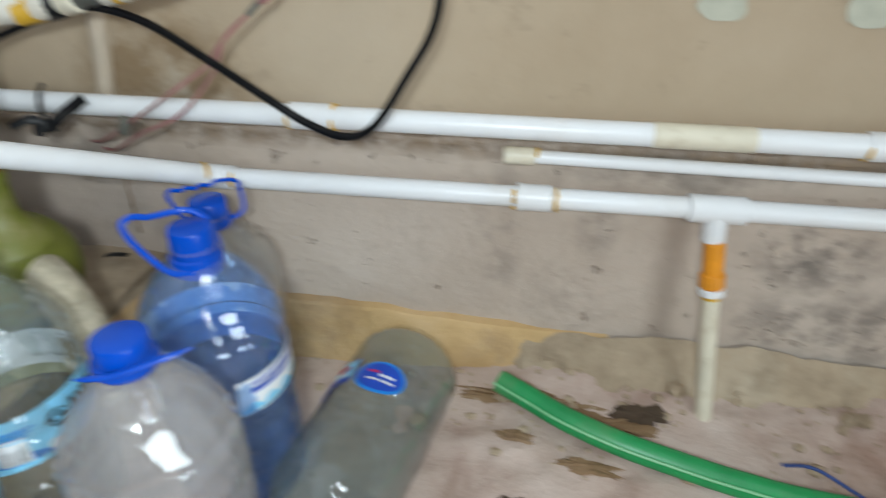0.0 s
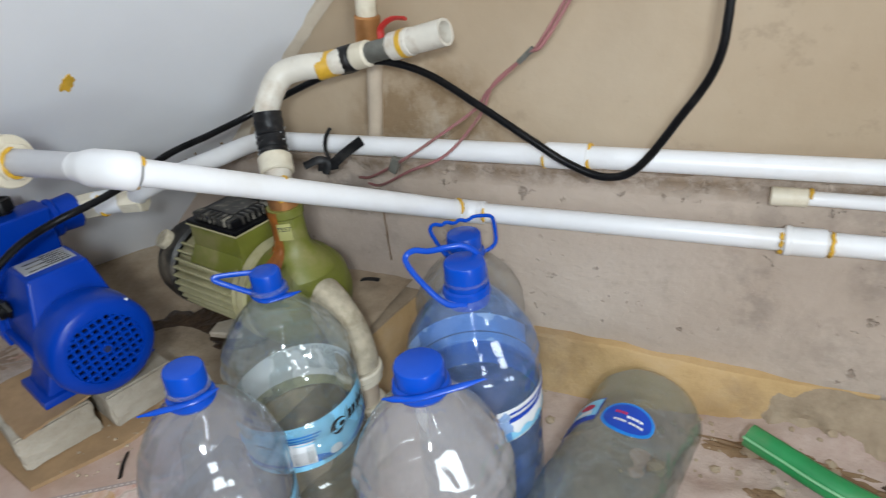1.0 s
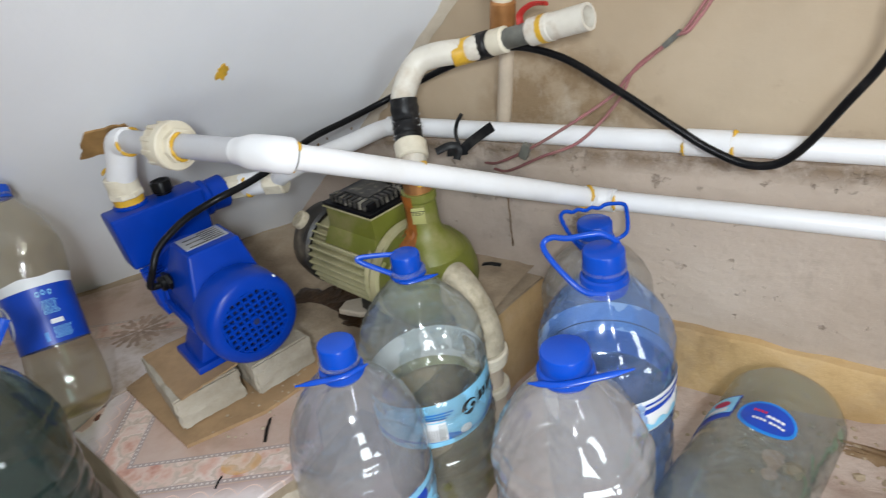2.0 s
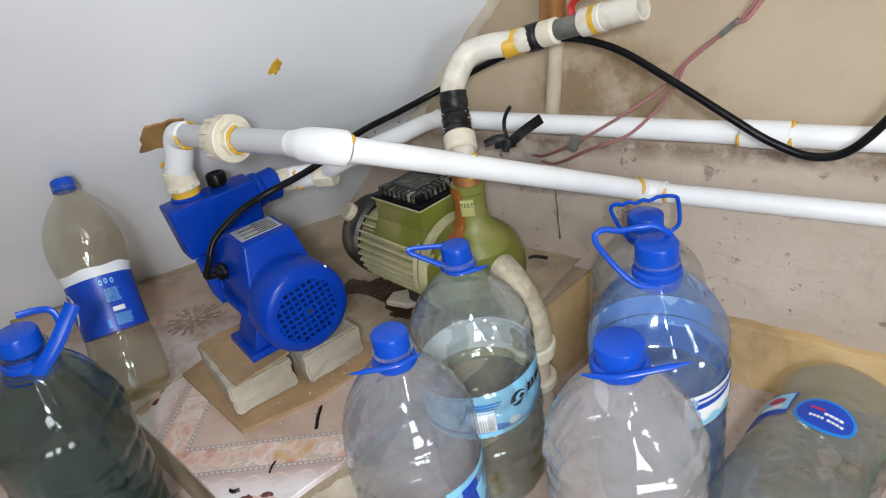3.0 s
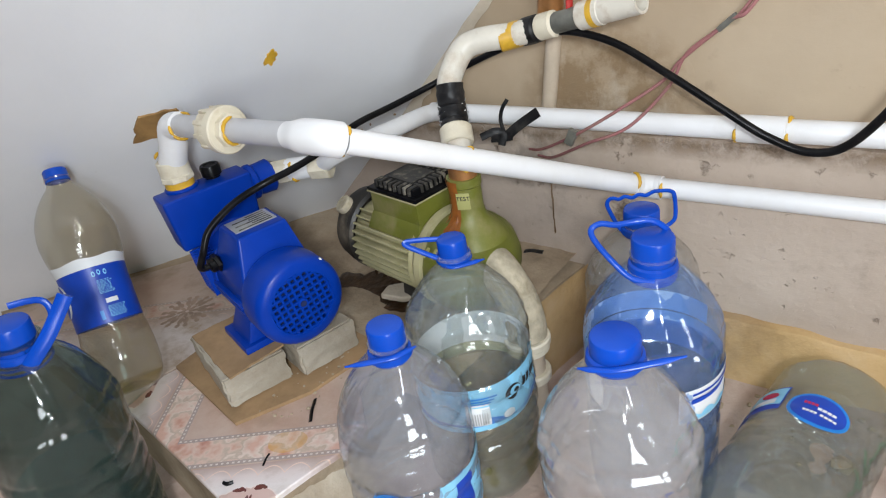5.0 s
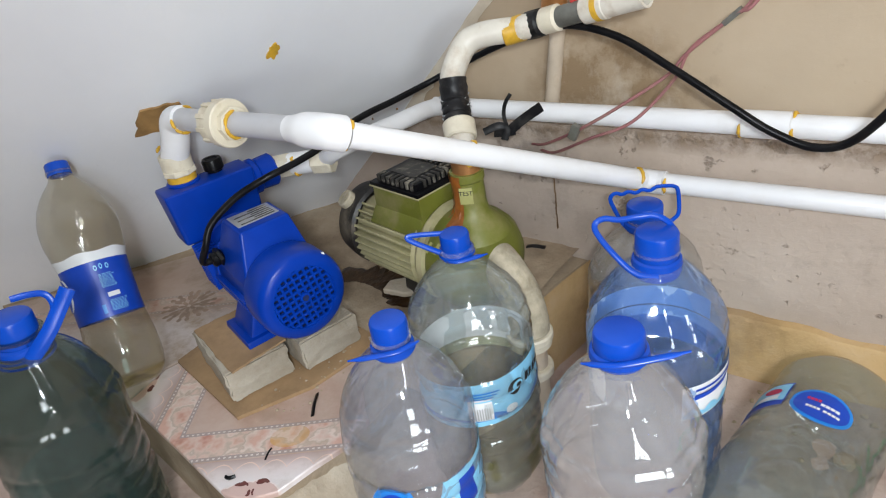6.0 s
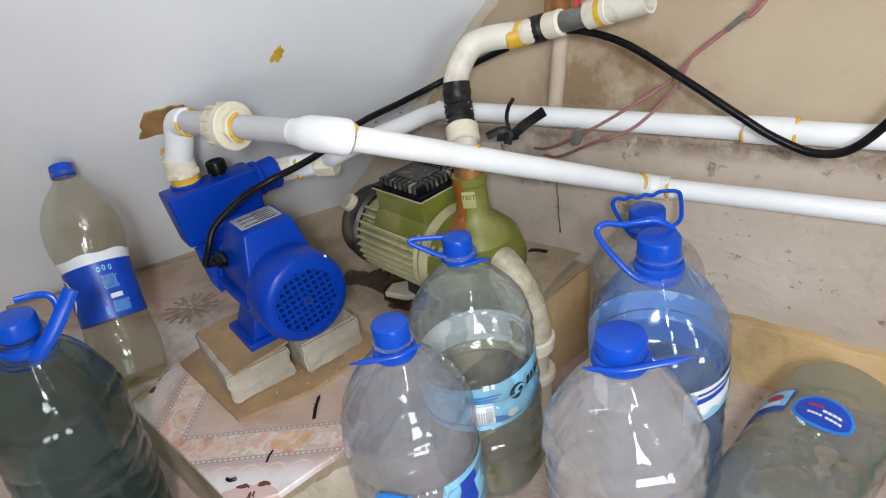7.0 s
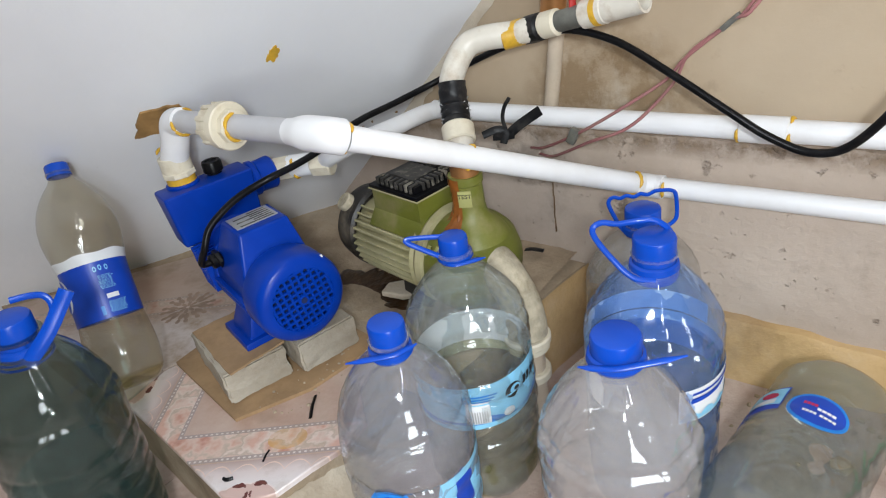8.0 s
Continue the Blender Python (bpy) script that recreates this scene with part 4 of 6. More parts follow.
for k in range(3):
    part("label_bar", band(pd, 0.171 + 0.004 * k, 0.173 + 0.004 * k, -62, -36 + 3 * k, 0.0018, seg=6, rows=1), M["azure"], d, "small print shown as a bar")
for k, (lo, w) in enumerate(((-1, 4.4), (5, 4.0), (12, 4.2), (18, 4.0), (24, 3.6))):
    part("label_bar", band(pd, 0.169, 0.183, lo, lo + w, 0.0020, seg=3, rows=2, slant=0.0), M["ink"], d, "dark lettering shown as a bar")
leaf = lathe([(0, 0), (0.006, 0.004), (0.007, 0.012), (0.004, 0.022), (0, 0.028)], 10, squash=lambda q, z: 0.25 + 0.75 * abs(math.cos(q)))
part("leaf", leaf, M["leaf"], d, "yellowish wilted leaf in the water").matrix_basis = pose(0.02, -0.03, 0.018, 25, 10, 40)

# bluish bottle with raised handle
b, pb = bottle("water_bottle", -0.292, 0.513, 0.0, 0.352, 0.0735, M["blue_clear"], "bluish plastic water bottle with raised blue handle, half full", 11.0, 0.03, pleats=13, crimp=0.6)
cap_parts(b, 0.352, 0.026, 0.0215)
part("cap_ring", lathe([(0.0220, 0.326), (0.0245, 0.324), (0.0252, 0.314), (0.0235, 0.308), (0.019, 0.308)], 40), M["cap"], b)
part("water", water_in(pb, 0.200), M["blue_water"], b)
part("label", band(pb, 0.166, 0.212, -46, 250, seg=70), M["white"], b, "white label with blue stripes")
part("label_back", band(pb, 0.214, 0.240, 62, 212), M["white"], b, "pale back of the label")
part("label_stripe", band(pb, 0.192, 0.200, -35, 140, 0.0012), M["deep"], b)
part("label_stripe", band(pb, 0.204, 0.207, -35, 140, 0.0012), M["deep"], b)
part("label_peaks", band(pb, 0.17, 0.19, -45, 80, 0.0012, lambda s: (0.169, 0.174 + 0.008 * abs(math.sin(s * 22)))), M["sky"], b, "pale blue mountain print")
loop_handle(b, [(0.0126, -0.0234, 0.318), (-0.009, -0.0297, 0.32), (-0.0324, -0.0288, 0.336), (-0.0522, -0.0243, 0.352), (-0.0576, -0.0189, 0.36), (-0.0504, -0.0126, 0.365), (-0.036, -0.0072, 0.364), (-0.018, 0.0018, 0.367), (-0.0036, 0.0108, 0.366), (0.009, 0.0198, 0.35), (0.0126, 0.0225, 0.32)], 0.0031)

# clear bottle against the wall behind it
e, pe = bottle("water_bottle", -0.366, 0.648, 0.0, 0.304, 0.0735, M["clear"], "clear plastic bottle against the wall with raised blue handle", 15.0, 0.04)
cap_parts(e, 0.304, 0.020, 0.0220)
loop_handle(e, [(-0.0176, -0.0128, 0.276), (-0.024, -0.016, 0.286), (-0.0336, -0.0216, 0.312), (-0.0336, -0.0216, 0.321), (-0.0288, -0.0184, 0.3245), (-0.0224, -0.0144, 0.3225), (-0.016, -0.0104, 0.3255), (-0.0088, -0.0056, 0.323), (-0.0024, -0.0016, 0.3265), (0.0048, 0.0032, 0.3245), (0.012, 0.008, 0.3285), (0.02, 0.0136, 0.3285), (0.028, 0.0192, 0.327), (0.032, 0.0224, 0.32), (0.0336, 0.0232, 0.292), (0.0288, 0.02, 0.282), (0.0208, 0.0144, 0.277)], 0.0026)

# dark teal bottle in front of the plinth
gq, pg = bottle("water_bottle", 0, 0, 0, 0.346, 0.066, M["teal_clear"], "dark teal tinted plastic water bottle with a blue handle cap", 21.0, 0.05, pleats=10, crimp=0.6, m=pose(-0.745, 0.043, 0.054, -3.2, 4.2, 0))
cap_parts(gq, 0.346, 0.026, 0.0195)
part("water", water_in(pg, 0.150), M["teal_water"], gq)
for zz in (0.304, 0.310):
    part("neck_ring", lathe([(0.0240, zz - 0.0015), (0.0262, zz), (0.0240, zz + 0.0015)], 36), M["cap"], gq)
loop_handle(gq, [(0.024, -0.006, 0.308), (0.028, 0.008, 0.322), (0.030, 0.022, 0.336), (0.030, 0.036, 0.352), (0.031, 0.047, 0.366)], 0.0070, 0.35)
loop_handle(gq, [(0.016, 0.024, 0.322), (0.021, 0.030, 0.340), (0.018, 0.034, 0.353), (0.013, 0.031, 0.362), (0.010, 0.020, 0.366), (0.006, 0.006, 0.367)], 0.0034)

# bottle lying on its side, its foot towards the wall
f, pf = bottle("water_bottle", 0, 0, 0, 0.335, 0.0690, M["blue_grey"], "clear plastic bottle lying on its side, blue oval label", 27.0, 0.02, m=pose(-0.129, 0.684, 0.0710, 90, 0, -6), crimp=0.25)
cap_parts(f, 0.335, 0.022, 0.0215)
lab = part("label_oval", band(pf, 0.085, 0.125, 60, 112, 0.0010, lambda s: oval(s, 0.106, 0.0250), seg=60), M["azure"], f, "azure oval brand label", 70)
part("label_oval", band(pf, 0.085, 0.125, 63, 109, 0.0015, lambda s: oval(s, 0.106, 0.0210), seg=60), M["deep"], lab, "deep blue inner oval")
for z0, lo, hi, mt in ((0.1095, 70, 84, "white"), (0.1095, 86, 98, "white"), (0.101, 72, 88, "white"), (0.097, 88, 100, "crimson")):
    for k in range(4):
        q = lo + (hi - lo) * k / 4
        part("label_bar", band(pf, z0 + 0.001, z0 + 0.0048, q, q + (hi - lo) / 4 - 0.6, 0.0022, seg=3, rows=2), M[mt], lab, "lettering shown as a bar")
wedge = part("label", band(pf, 0.082, 0.125, 117, 176, 0.0010, lambda s: (0.076 + 0.004 * s, 0.118 + 0.016 * s)), M["deep"], f, "blue and white label panel", 70)
part("label_wave", band(pf, 0.082, 0.125, 118, 168, 0.0015, lambda s: (0.079 + 0.004 * s, 0.110 + 0.005 * s)), M["sky"], wedge)
part("label_wave", band(pf, 0.082, 0.125, 124, 148, 0.0020, lambda s: (0.100 + 0.003 * s, 0.108 + 0.006 * s)), M["white"], wedge)
part("label_badge", band(pf, 0.082, 0.125, 123, 141, 0.0025, lambda s: oval(s, 0.095, 0.0055)), M["crimson"], wedge, "crimson oval badge")

# soda bottle on the tiles
def soda():
    base, tip = Vector((-0.862, 0.168, 0.1700)), Vector((-0.996, 0.233, 0.434))
    zd = (tip - base).normalized()
    xd = (Vector((0.80, -0.20, 0.5)) - zd * zd.dot(Vector((0.80, -0.20, 0.5)))).normalized()
    yd = zd.cross(xd)
    lean = Matrix(((xd.x, yd.x, zd.x, base.x), (xd.y, yd.y, zd.y, base.y), (xd.z, yd.z, zd.z, base.z), (0, 0, 0, 1)))
    top = empty("soda_bottle", lean, label="nearly empty clear soda bottle leaning on the soffit", category="bottle")
    h, r = 0.312, 0.0475
    p = [(0.0, 0.012), (0.020, 0.006), (0.034, 0.0), (0.043, 0.005), (0.0490, 0.016), (0.0525, 0.032), (0.0530, 0.050), (0.0515, 0.070), (0.0492, 0.088), (0.0480, 0.095), (0.0478, 0.110), (0.0480, 0.150), (0.0485, 0.168), (0.0500, 0.176), (0.0530, 0.186), (0.0560, 0.200), (0.0575, 0.214), (0.0570, 0.226), (0.0540, 0.240), (0.0480, 0.255), (0.0395, 0.268), (0.0300, 0.279), (0.0205, 0.288), (0.0150, 0.293), (0.0135, 0.298), (0.0165, 0.299), (0.0165, 0.3015), (0.0130, 0.302), (0.0130, h)]
    p = [(q * 0.85 if q > 0.0166 else q, z) for q, z in p]
    part("bottle_body", lathe(p, 40), M["soda_clear"], top, smooth=60)
    part("cap", lathe([(0, h + 0.001), (0.0135, h + 0.001), (0.0148, h - 0.001), (0.0150, h - 0.013), (0.0152, h - 0.016), (0.0130, h - 0.016)], 40, squash=lambda q, z: 1 + (0.015 if int(q * 60 / (2 * math.pi) + 0.5) % 2 else 0) * (1 if z < h else 0)), M["cap"], top)
    part("label", band(p, 0.095, 0.170, -200, 160, 0.0008, seg=60), M["deep"], top, "deep blue shiny label", smooth=60)
    part("liquid", lathe([(0, 0.013), (0.028, 0.002), (0.035, 0.007), (0.0400, 0.016), (0, 0.016)], 36), M["soda_water"], top, "yellowish soda rest")
    part("label_top", band(p, 0.176, 0.192, -200, 160, 0.0011, lambda s: (0.1695, 0.1825 + 0.0012 * math.sin(s * 40)), seg=60), M["white"], top, "torn white label edge")
    part("label_oval", band(p, 0.11, 0.18, -92, -56, 0.0014, lambda s: oval(s, 0.138, 0.022)), M["white"], top, "white swoosh at the side of the label")
    part("label_oval", band(p, 0.11, 0.18, -98, -62, 0.0019, lambda s: oval(s, 0.138, 0.022)), M["deep"], top)
    random.seed(5)
    for lo, zz in ((-2, 0.160), (7, 0.161), (17, 0.160)):
        part("label_icon", band(p, 0.15, 0.17, lo, lo + 6, 0.0014, lambda q, zz=zz: oval(q, zz, 0.0036), seg=12), M["sky"], top, "small pale icon")
        part("label_icon", band(p, 0.15, 0.17, lo + 1.5, lo + 4.5, 0.0018, lambda q, zz=zz: oval(q, zz, 0.0018), seg=10), M["deep"], top)
    for z0, rows, a0, a1 in ((0.150, 11, 0, 24), (0.1145, 9, 4, 32)):
        for k in range(rows):
            z, q = z0 - 0.0017 * k, a0 + 3 * random.random()
            while q < a1:
                w = 1.2 + 3.2 * random.random()
                part("label_bar", band(p, z, z + 0.0009, q, q + w, 0.0015, seg=3, rows=1), M["sky"], top)
                q += w + 0.8 + 2.2 * random.random()
    part("label_bar", band(p, 0.1195, 0.1255, 6, 26, 0.0018, seg=8, rows=2), M["white"], top)
    part("label_icon", band(p, 0.100, 0.112, -9, -3, 0.0016, seg=6, rows=2), M["azure"], top)
    return top


soda()


# ---- bricks and card under the blue pump ----
def brick(name, m, size, label, seed):
    bm = bmesh.new()
    bmesh.ops.create_cube(bm, size=1)
    bmesh.ops.subdivide_edges(bm, edges=list(bm.edges), cuts=11, use_grid_fill=True)
    for v in bm.verts:
        v.co = Vector((v.co.x * size[0], v.co.y * size[1], (v.co.z + 0.5) * size[2]))
    bmesh.ops.bevel(bm, geom=[e for e in bm.edges if e.calc_face_angle(0) > 1], offset=0.0025, segments=2, affect="EDGES")
    for v in bm.verts:
        k = 0.0026 * noise.fractal(v.co * 55 + Vector((seed, 0, 0)), 0.8, 2, 3)
        v.co += Vector((k, k * 0.7, k * (1 if v.co.z > 0.01 else 0)))
    return thing(name, bm, M["stone"], label, "brick", m, "bricks under the blue pump")


bm = bmesh.new()
f0 = bm.faces.new([bm.verts.new(q) for q in ((-0.697, 0.211, 0.1503), (-0.655, 0.300, 0.1503), (-0.640, 0.415, 0.1503), (-0.80, 0.43, 0.1503), (-0.89, 0.34, 0.1503), (-0.878, 0.232, 0.1503))])
r0 = bmesh.ops.extrude_face_region(bm, geom=[f0])
bmesh.ops.translate(bm, vec=(0, 0, 0.005), verts=[q for q in r0["geom"] if isinstance(q, bmesh.types.BMVert)])
bmesh.ops.recalc_face_normals(bm, faces=list(bm.faces))
thing("cardboard_sheet", bm, M["card"], "brown torn cardboard sheet lying on the tile", "cardboard")
brick("brick", pose(-0.775, 0.282, 0.1553, 0, 0, -14), (0.135, 0.085, 0.0470), "worn grey-ochre brick under the blue pump", 1.0)
brick("brick", pose(-0.748, 0.372, 0.1553, 0, 0, -11), (0.150, 0.086, 0.047), "broken grey brick under the blue pump", 9.0)


def torn_card(points, z, th, label):
    """A flat scrap of cardboard with a ragged outline."""
    bm = bmesh.new()
    ring = []
    for p0, p1 in zip(points, points[1:] + points[:1]):
        for k in range(8):
            q = Vector(p0).lerp(Vector(p1), k / 8)
            ring.append(bm.verts.new((q.x + 0.002 * rough(q.x, q.y, 60, 1.0), q.y + 0.002 * rough(q.x, q.y, 60, 5.0), z)))
    face = bm.faces.new(ring)
    got = bmesh.ops.extrude_face_region(bm, geom=[face])
    bmesh.ops.translate(bm, vec=(0, 0, th), verts=[v for v in got["geom"] if isinstance(v, bmesh.types.BMVert)])
    bmesh.ops.recalc_face_normals(bm, faces=list(bm.faces))
    return thing("cardboard_sheet", bm, M["card"], label, "cardboard")


torn_card([(-0.842, 0.258), (-0.712, 0.232), (-0.704, 0.312), (-0.826, 0.340)], 0.2026, 0.0028, "brown damp cardboard pad between brick and pump foot")


def crumbs():
    """Cement crumbs fallen round the bricks and in front of the green pump."""
    random.seed(23)
    bm = bmesh.new()
    for k in range(90):
        if k < 45:
            x, y, z = random.uniform(-0.70, -0.632), random.uniform(0.24, 0.42), 0.1556
        else:
            x, y = random.uniform(-0.80, -0.60), random.uniform(0.44, 0.56)
            z = skim_height(x, y)
        r = random.choice((0.0010, 0.0012, 0.0015, 0.002, 0.0025, 0.0035 if k % 4 == 0 else 0.0015))
        out = bmesh.new()
        bmesh.ops.create_icosphere(out, subdivisions=1, radius=r)
        for v in out.verts:
            v.co *= random.uniform(0.7, 1.25)
            v.co.z *= 0.6
        out.transform(pose(x, y, z + r * 0.3, 0, 0, random.uniform(0, 360)))
        bm = merge(bm, out)
    return thing("cement_crumbs", bm, M["cement"], "grey cement crumbs round the bricks and the pump", "rubble", kind="stuff", smooth=0)


crumbs()
slab = bmesh.new()
sf = slab.faces.new([slab.verts.new(q) for q in ((-0.030, -0.014, 0), (0.006, -0.020, 0), (0.034, -0.008, 0), (0.028, 0.014, 0), (-0.004, 0.020, 0), (-0.026, 0.010, 0))])
sr = bmesh.ops.extrude_face_region(slab, geom=[sf])
bmesh.ops.translate(slab, vec=(0, 0, 0.010), verts=[q for q in sr["geom"] if isinstance(q, bmesh.types.BMVert)])
bmesh.ops.recalc_face_normals(slab, faces=list(slab.faces))
bmesh.ops.bevel(slab, geom=list(slab.edges), offset=0.002, segments=1, affect="EDGES")
thing("plaster_chunk", slab, M["bank"], "pale flat plaster chunk lying on the wet dirt", "rubble", pose(-0.700, 0.525, 0.152, 3, 4, 25))


# ---- blue pump ----
PUMP = pose(-0.645, 0.323, 0.2055, 0, 0, -12)


def frustum(lo, hi, z0, z1, bevel=0.0, bm=None, seg=2):
    """A block whose foot (x0, x1, y0, y1) at z0 tapers to another such rectangle at z1."""
    out = bmesh.new()
    corners = lambda q, z: [out.verts.new(p) for p in ((q[0], q[2], z), (q[1], q[2], z), (q[1], q[3], z), (q[0], q[3], z))]
    a, b = corners(lo, z0), corners(hi, z1)
    out.faces.new(a[::-1])
    out.faces.new(b)
    for k in range(4):
        out.faces.new((a[k], a[(k + 1) % 4], b[(k + 1) % 4], b[k]))
    if bevel:
        bmesh.ops.bevel(out, geom=list(out.edges), offset=bevel, segments=seg, affect="EDGES", profile=0.6)
    return merge(bm, out)


def blue_pump():
    """Local axes: -x runs back from the fan to the pump head, y to the outlet side, z up from the feet."""
    top = empty("water_pump", PUMP, label="small bright blue electric water pump standing on bricks", category="pump")
    zc = 0.0765
    ax = pose(0, 0, zc, 0, -90, 0)          # lathe height runs to -x
    r = 0.0575
    cover = lathe([(0.0395, 0.0018), (0.0405, -0.0006), (r - 0.014, -0.0004), (r - 0.006, 0.0012), (r - 0.002, 0.005), (r, 0.011), (r, 0.046), (r - 0.001, 0.050), (r - 0.005, 0.0515)], 72, m=ax)
    part("fan_cover", cover, M["blue"], top)
    # grille: bars with square openings over a disc coloured dark as shade
    grille = None
    step, w, rg = 0.0083, 0.0031, 0.0405
    for k in range(-5, 6):
        half = math.sqrt(max(0, rg ** 2 - (k * step + step / 2) ** 2)) if abs(k * step + step / 2) < rg else 0
        if half > 0.004:
            grille = box((-0.0040, k * step - w / 2 + step / 2, zc - half), (-0.0006, k * step + w / 2 + step / 2, zc + half), bm=grille)
            grille = box((-0.0041, -half, zc + k * step - w / 2 + step / 2), (-0.0005, half, zc + k * step + w / 2 + step / 2), bm=grille)
    grille.transform(pose(0, 0, zc) @ pose(0, 0, 0, 8, 0, 0) @ pose(0, 0, -zc))
    part("grille", grille, M["blue"], top, smooth=0)
    part("grille_hub", lathe([(0, -0.0010), (0.0065, -0.0008), (0.0070, 0.0004), (0.0070, 0.004), (0.0045, 0.004)], 28, m=ax), M["blue"], top)
    part("hub_screw", lathe([(0, -0.0014), (0.0040, -0.0014), (0.0042, 0.001)], 16, m=ax), M["shade_screw"], top)
    part("fan_shadow_plate", lathe([(0, 0.020), (0.050, 0.020), (0.050, 0.021)], 40, m=ax), M["shade_screw"], top, "dark disc painted as the shade inside the fan cover")
    part("paint_chip", box((-0.0095, 0.0370, zc + 0.0385), (-0.0060, 0.0405, zc + 0.0420), 0.0006), M["white"], top)
    body = lathe([(0.047, 0.048), (0.051, 0.052), (0.051, 0.150), (0.047, 0.158)], 56, m=ax)
    part("motor_body", body, M["blue"], top)
    fin = box((-0.152, -0.0018, 0.046), (-0.056, 0.0018, 0.0575), 0.0008)
    for k in range(20):
        f2 = fin.copy()
        f2.transform(pose(0, 0, zc) @ pose(0, 0, 0, 92 + 176 * k / 19, 0, 0))
        part("cooling_fin", f2, M["blue"], top)
    fin.free()
    part("terminal_box", frustum((-0.150, -0.048, -0.050, 0.046), (-0.127, -0.067, -0.031, 0.034), 0.094, 0.157, 0.0035, seg=3), M["blue"], top)
    plate = part("nameplate", box((-0.122, -0.026, 0.1571), (-0.082, 0.029, 0.1579), 0.0002), M["plate"], top, "silver printed nameplate")
    for k in range(6):
        part("nameplate_bar", box((-0.118 + 0.006 * k, 0.000 - 0.020 * (k % 2), 0.1579), (-0.1150 + 0.006 * k, 0.025, 0.1581)), M["lidrib"], plate, smooth=0)
    gland = part("cable_gland", rod((-0.128, -0.044, 0.112), (-0.128, -0.060, 0.110), 0.0100, bevel=0.002, seg=16), M["rubber"], top, "black rubber cable gland")
    part("gland_nut", rod((-0.128, -0.046, 0.112), (-0.128, -0.052, 0.111), 0.0128, bevel=0.001, seg=6), M["rubber"], gland)
    # feet: a skirt cast under the motor that flares into a flat sole on each side
    for sgn in (-1, 1):
        lo, hi = sorted((sgn * 0.020, sgn * 0.068)), sorted((sgn * 0.014, sgn * 0.041))
        foot = frustum((-0.150, -0.070, lo[0], lo[1]), (-0.148, -0.072, lo[0] + 0.001, lo[1] - 0.001), 0.0, 0.009, 0.002)
        lo = sorted((sgn * 0.020, sgn * 0.060))
        foot = frustum((-0.142, -0.078, lo[0], lo[1]), (-0.134, -0.086, hi[0], hi[1]), 0.005, 0.050, 0.004, foot)
        part("foot", foot, M["blue"], top)
    # bracket and head
    part("bracket", lathe([(0.046, 0.146), (0.053, 0.149), (0.055, 0.156), (0.050, 0.164), (0.048, 0.184), (0.050, 0.190), (0.050, 0.200), (0.046, 0.203)], 48, m=ax), M["blue"], top)
    part("pump_head", frustum((-0.243, -0.200, -0.067, 0.048), (-0.247, -0.197, -0.073, 0.052), 0.108, 0.184, 0.005, seg=3), M["blue"], top)
    low = lathe([(0, 0.196), (0.050, 0.196), (0.056, 0.202), (0.056, 0.232), (0.050, 0.240), (0, 0.240)], 48, m=ax)
    for k in range(5):
        low = frustum((-0.200 + 0.009 * k, -0.1965 + 0.009 * k, -0.058, -0.030), (-0.200 + 0.009 * k, -0.1965 + 0.009 * k, -0.063, -0.030), 0.050, 0.109, 0.0008, low)
    part("impeller_casing", low, M["blue"], top)
    part("head_boss", rod((-0.235, -0.034, 0.180), (-0.235, -0.034, 0.188), 0.0225, bevel=0.002, seg=32), M["blue"], top)
    part("priming_plug", lathe([(0.0105, 0.182), (0.0105, 0.186), (0.0138, 0.188), (0.0138, 0.200), (0.0125, 0.2025), (0.0090, 0.2025), (0.0080, 0.2005), (0, 0.2005)], 24, m=pose(-0.232, 0.010, 0)), M["rubber"], top, "black plastic priming plug")
    noz = rod((-0.222, 0.030, 0.160), (-0.222, 0.056, 0.160), 0.0215, bevel=0.002, seg=32)
    noz = rod((-0.222, 0.050, 0.160), (-0.222, 0.062, 0.160), 0.0255, noz, 32, 0.003)
    noz = rod((-0.222, 0.060, 0.160), (-0.222, 0.088, 0.160), 0.0228, noz, 32, 0.003, 0.0240)
    part("outlet_nozzle", noz, M["blue"], top)
    return top


blue_pump()
P_OUT = PUMP @ Vector((-0.222, 0.088, 0.160))
P_IN = PUMP @ Vector((-0.235, -0.034, 0.187))


# ---- green pump ----
GREEN = pose(-0.563, 0.542, 0.150, 0, 0, -6) @ Matrix.Scale(1.06, 4)


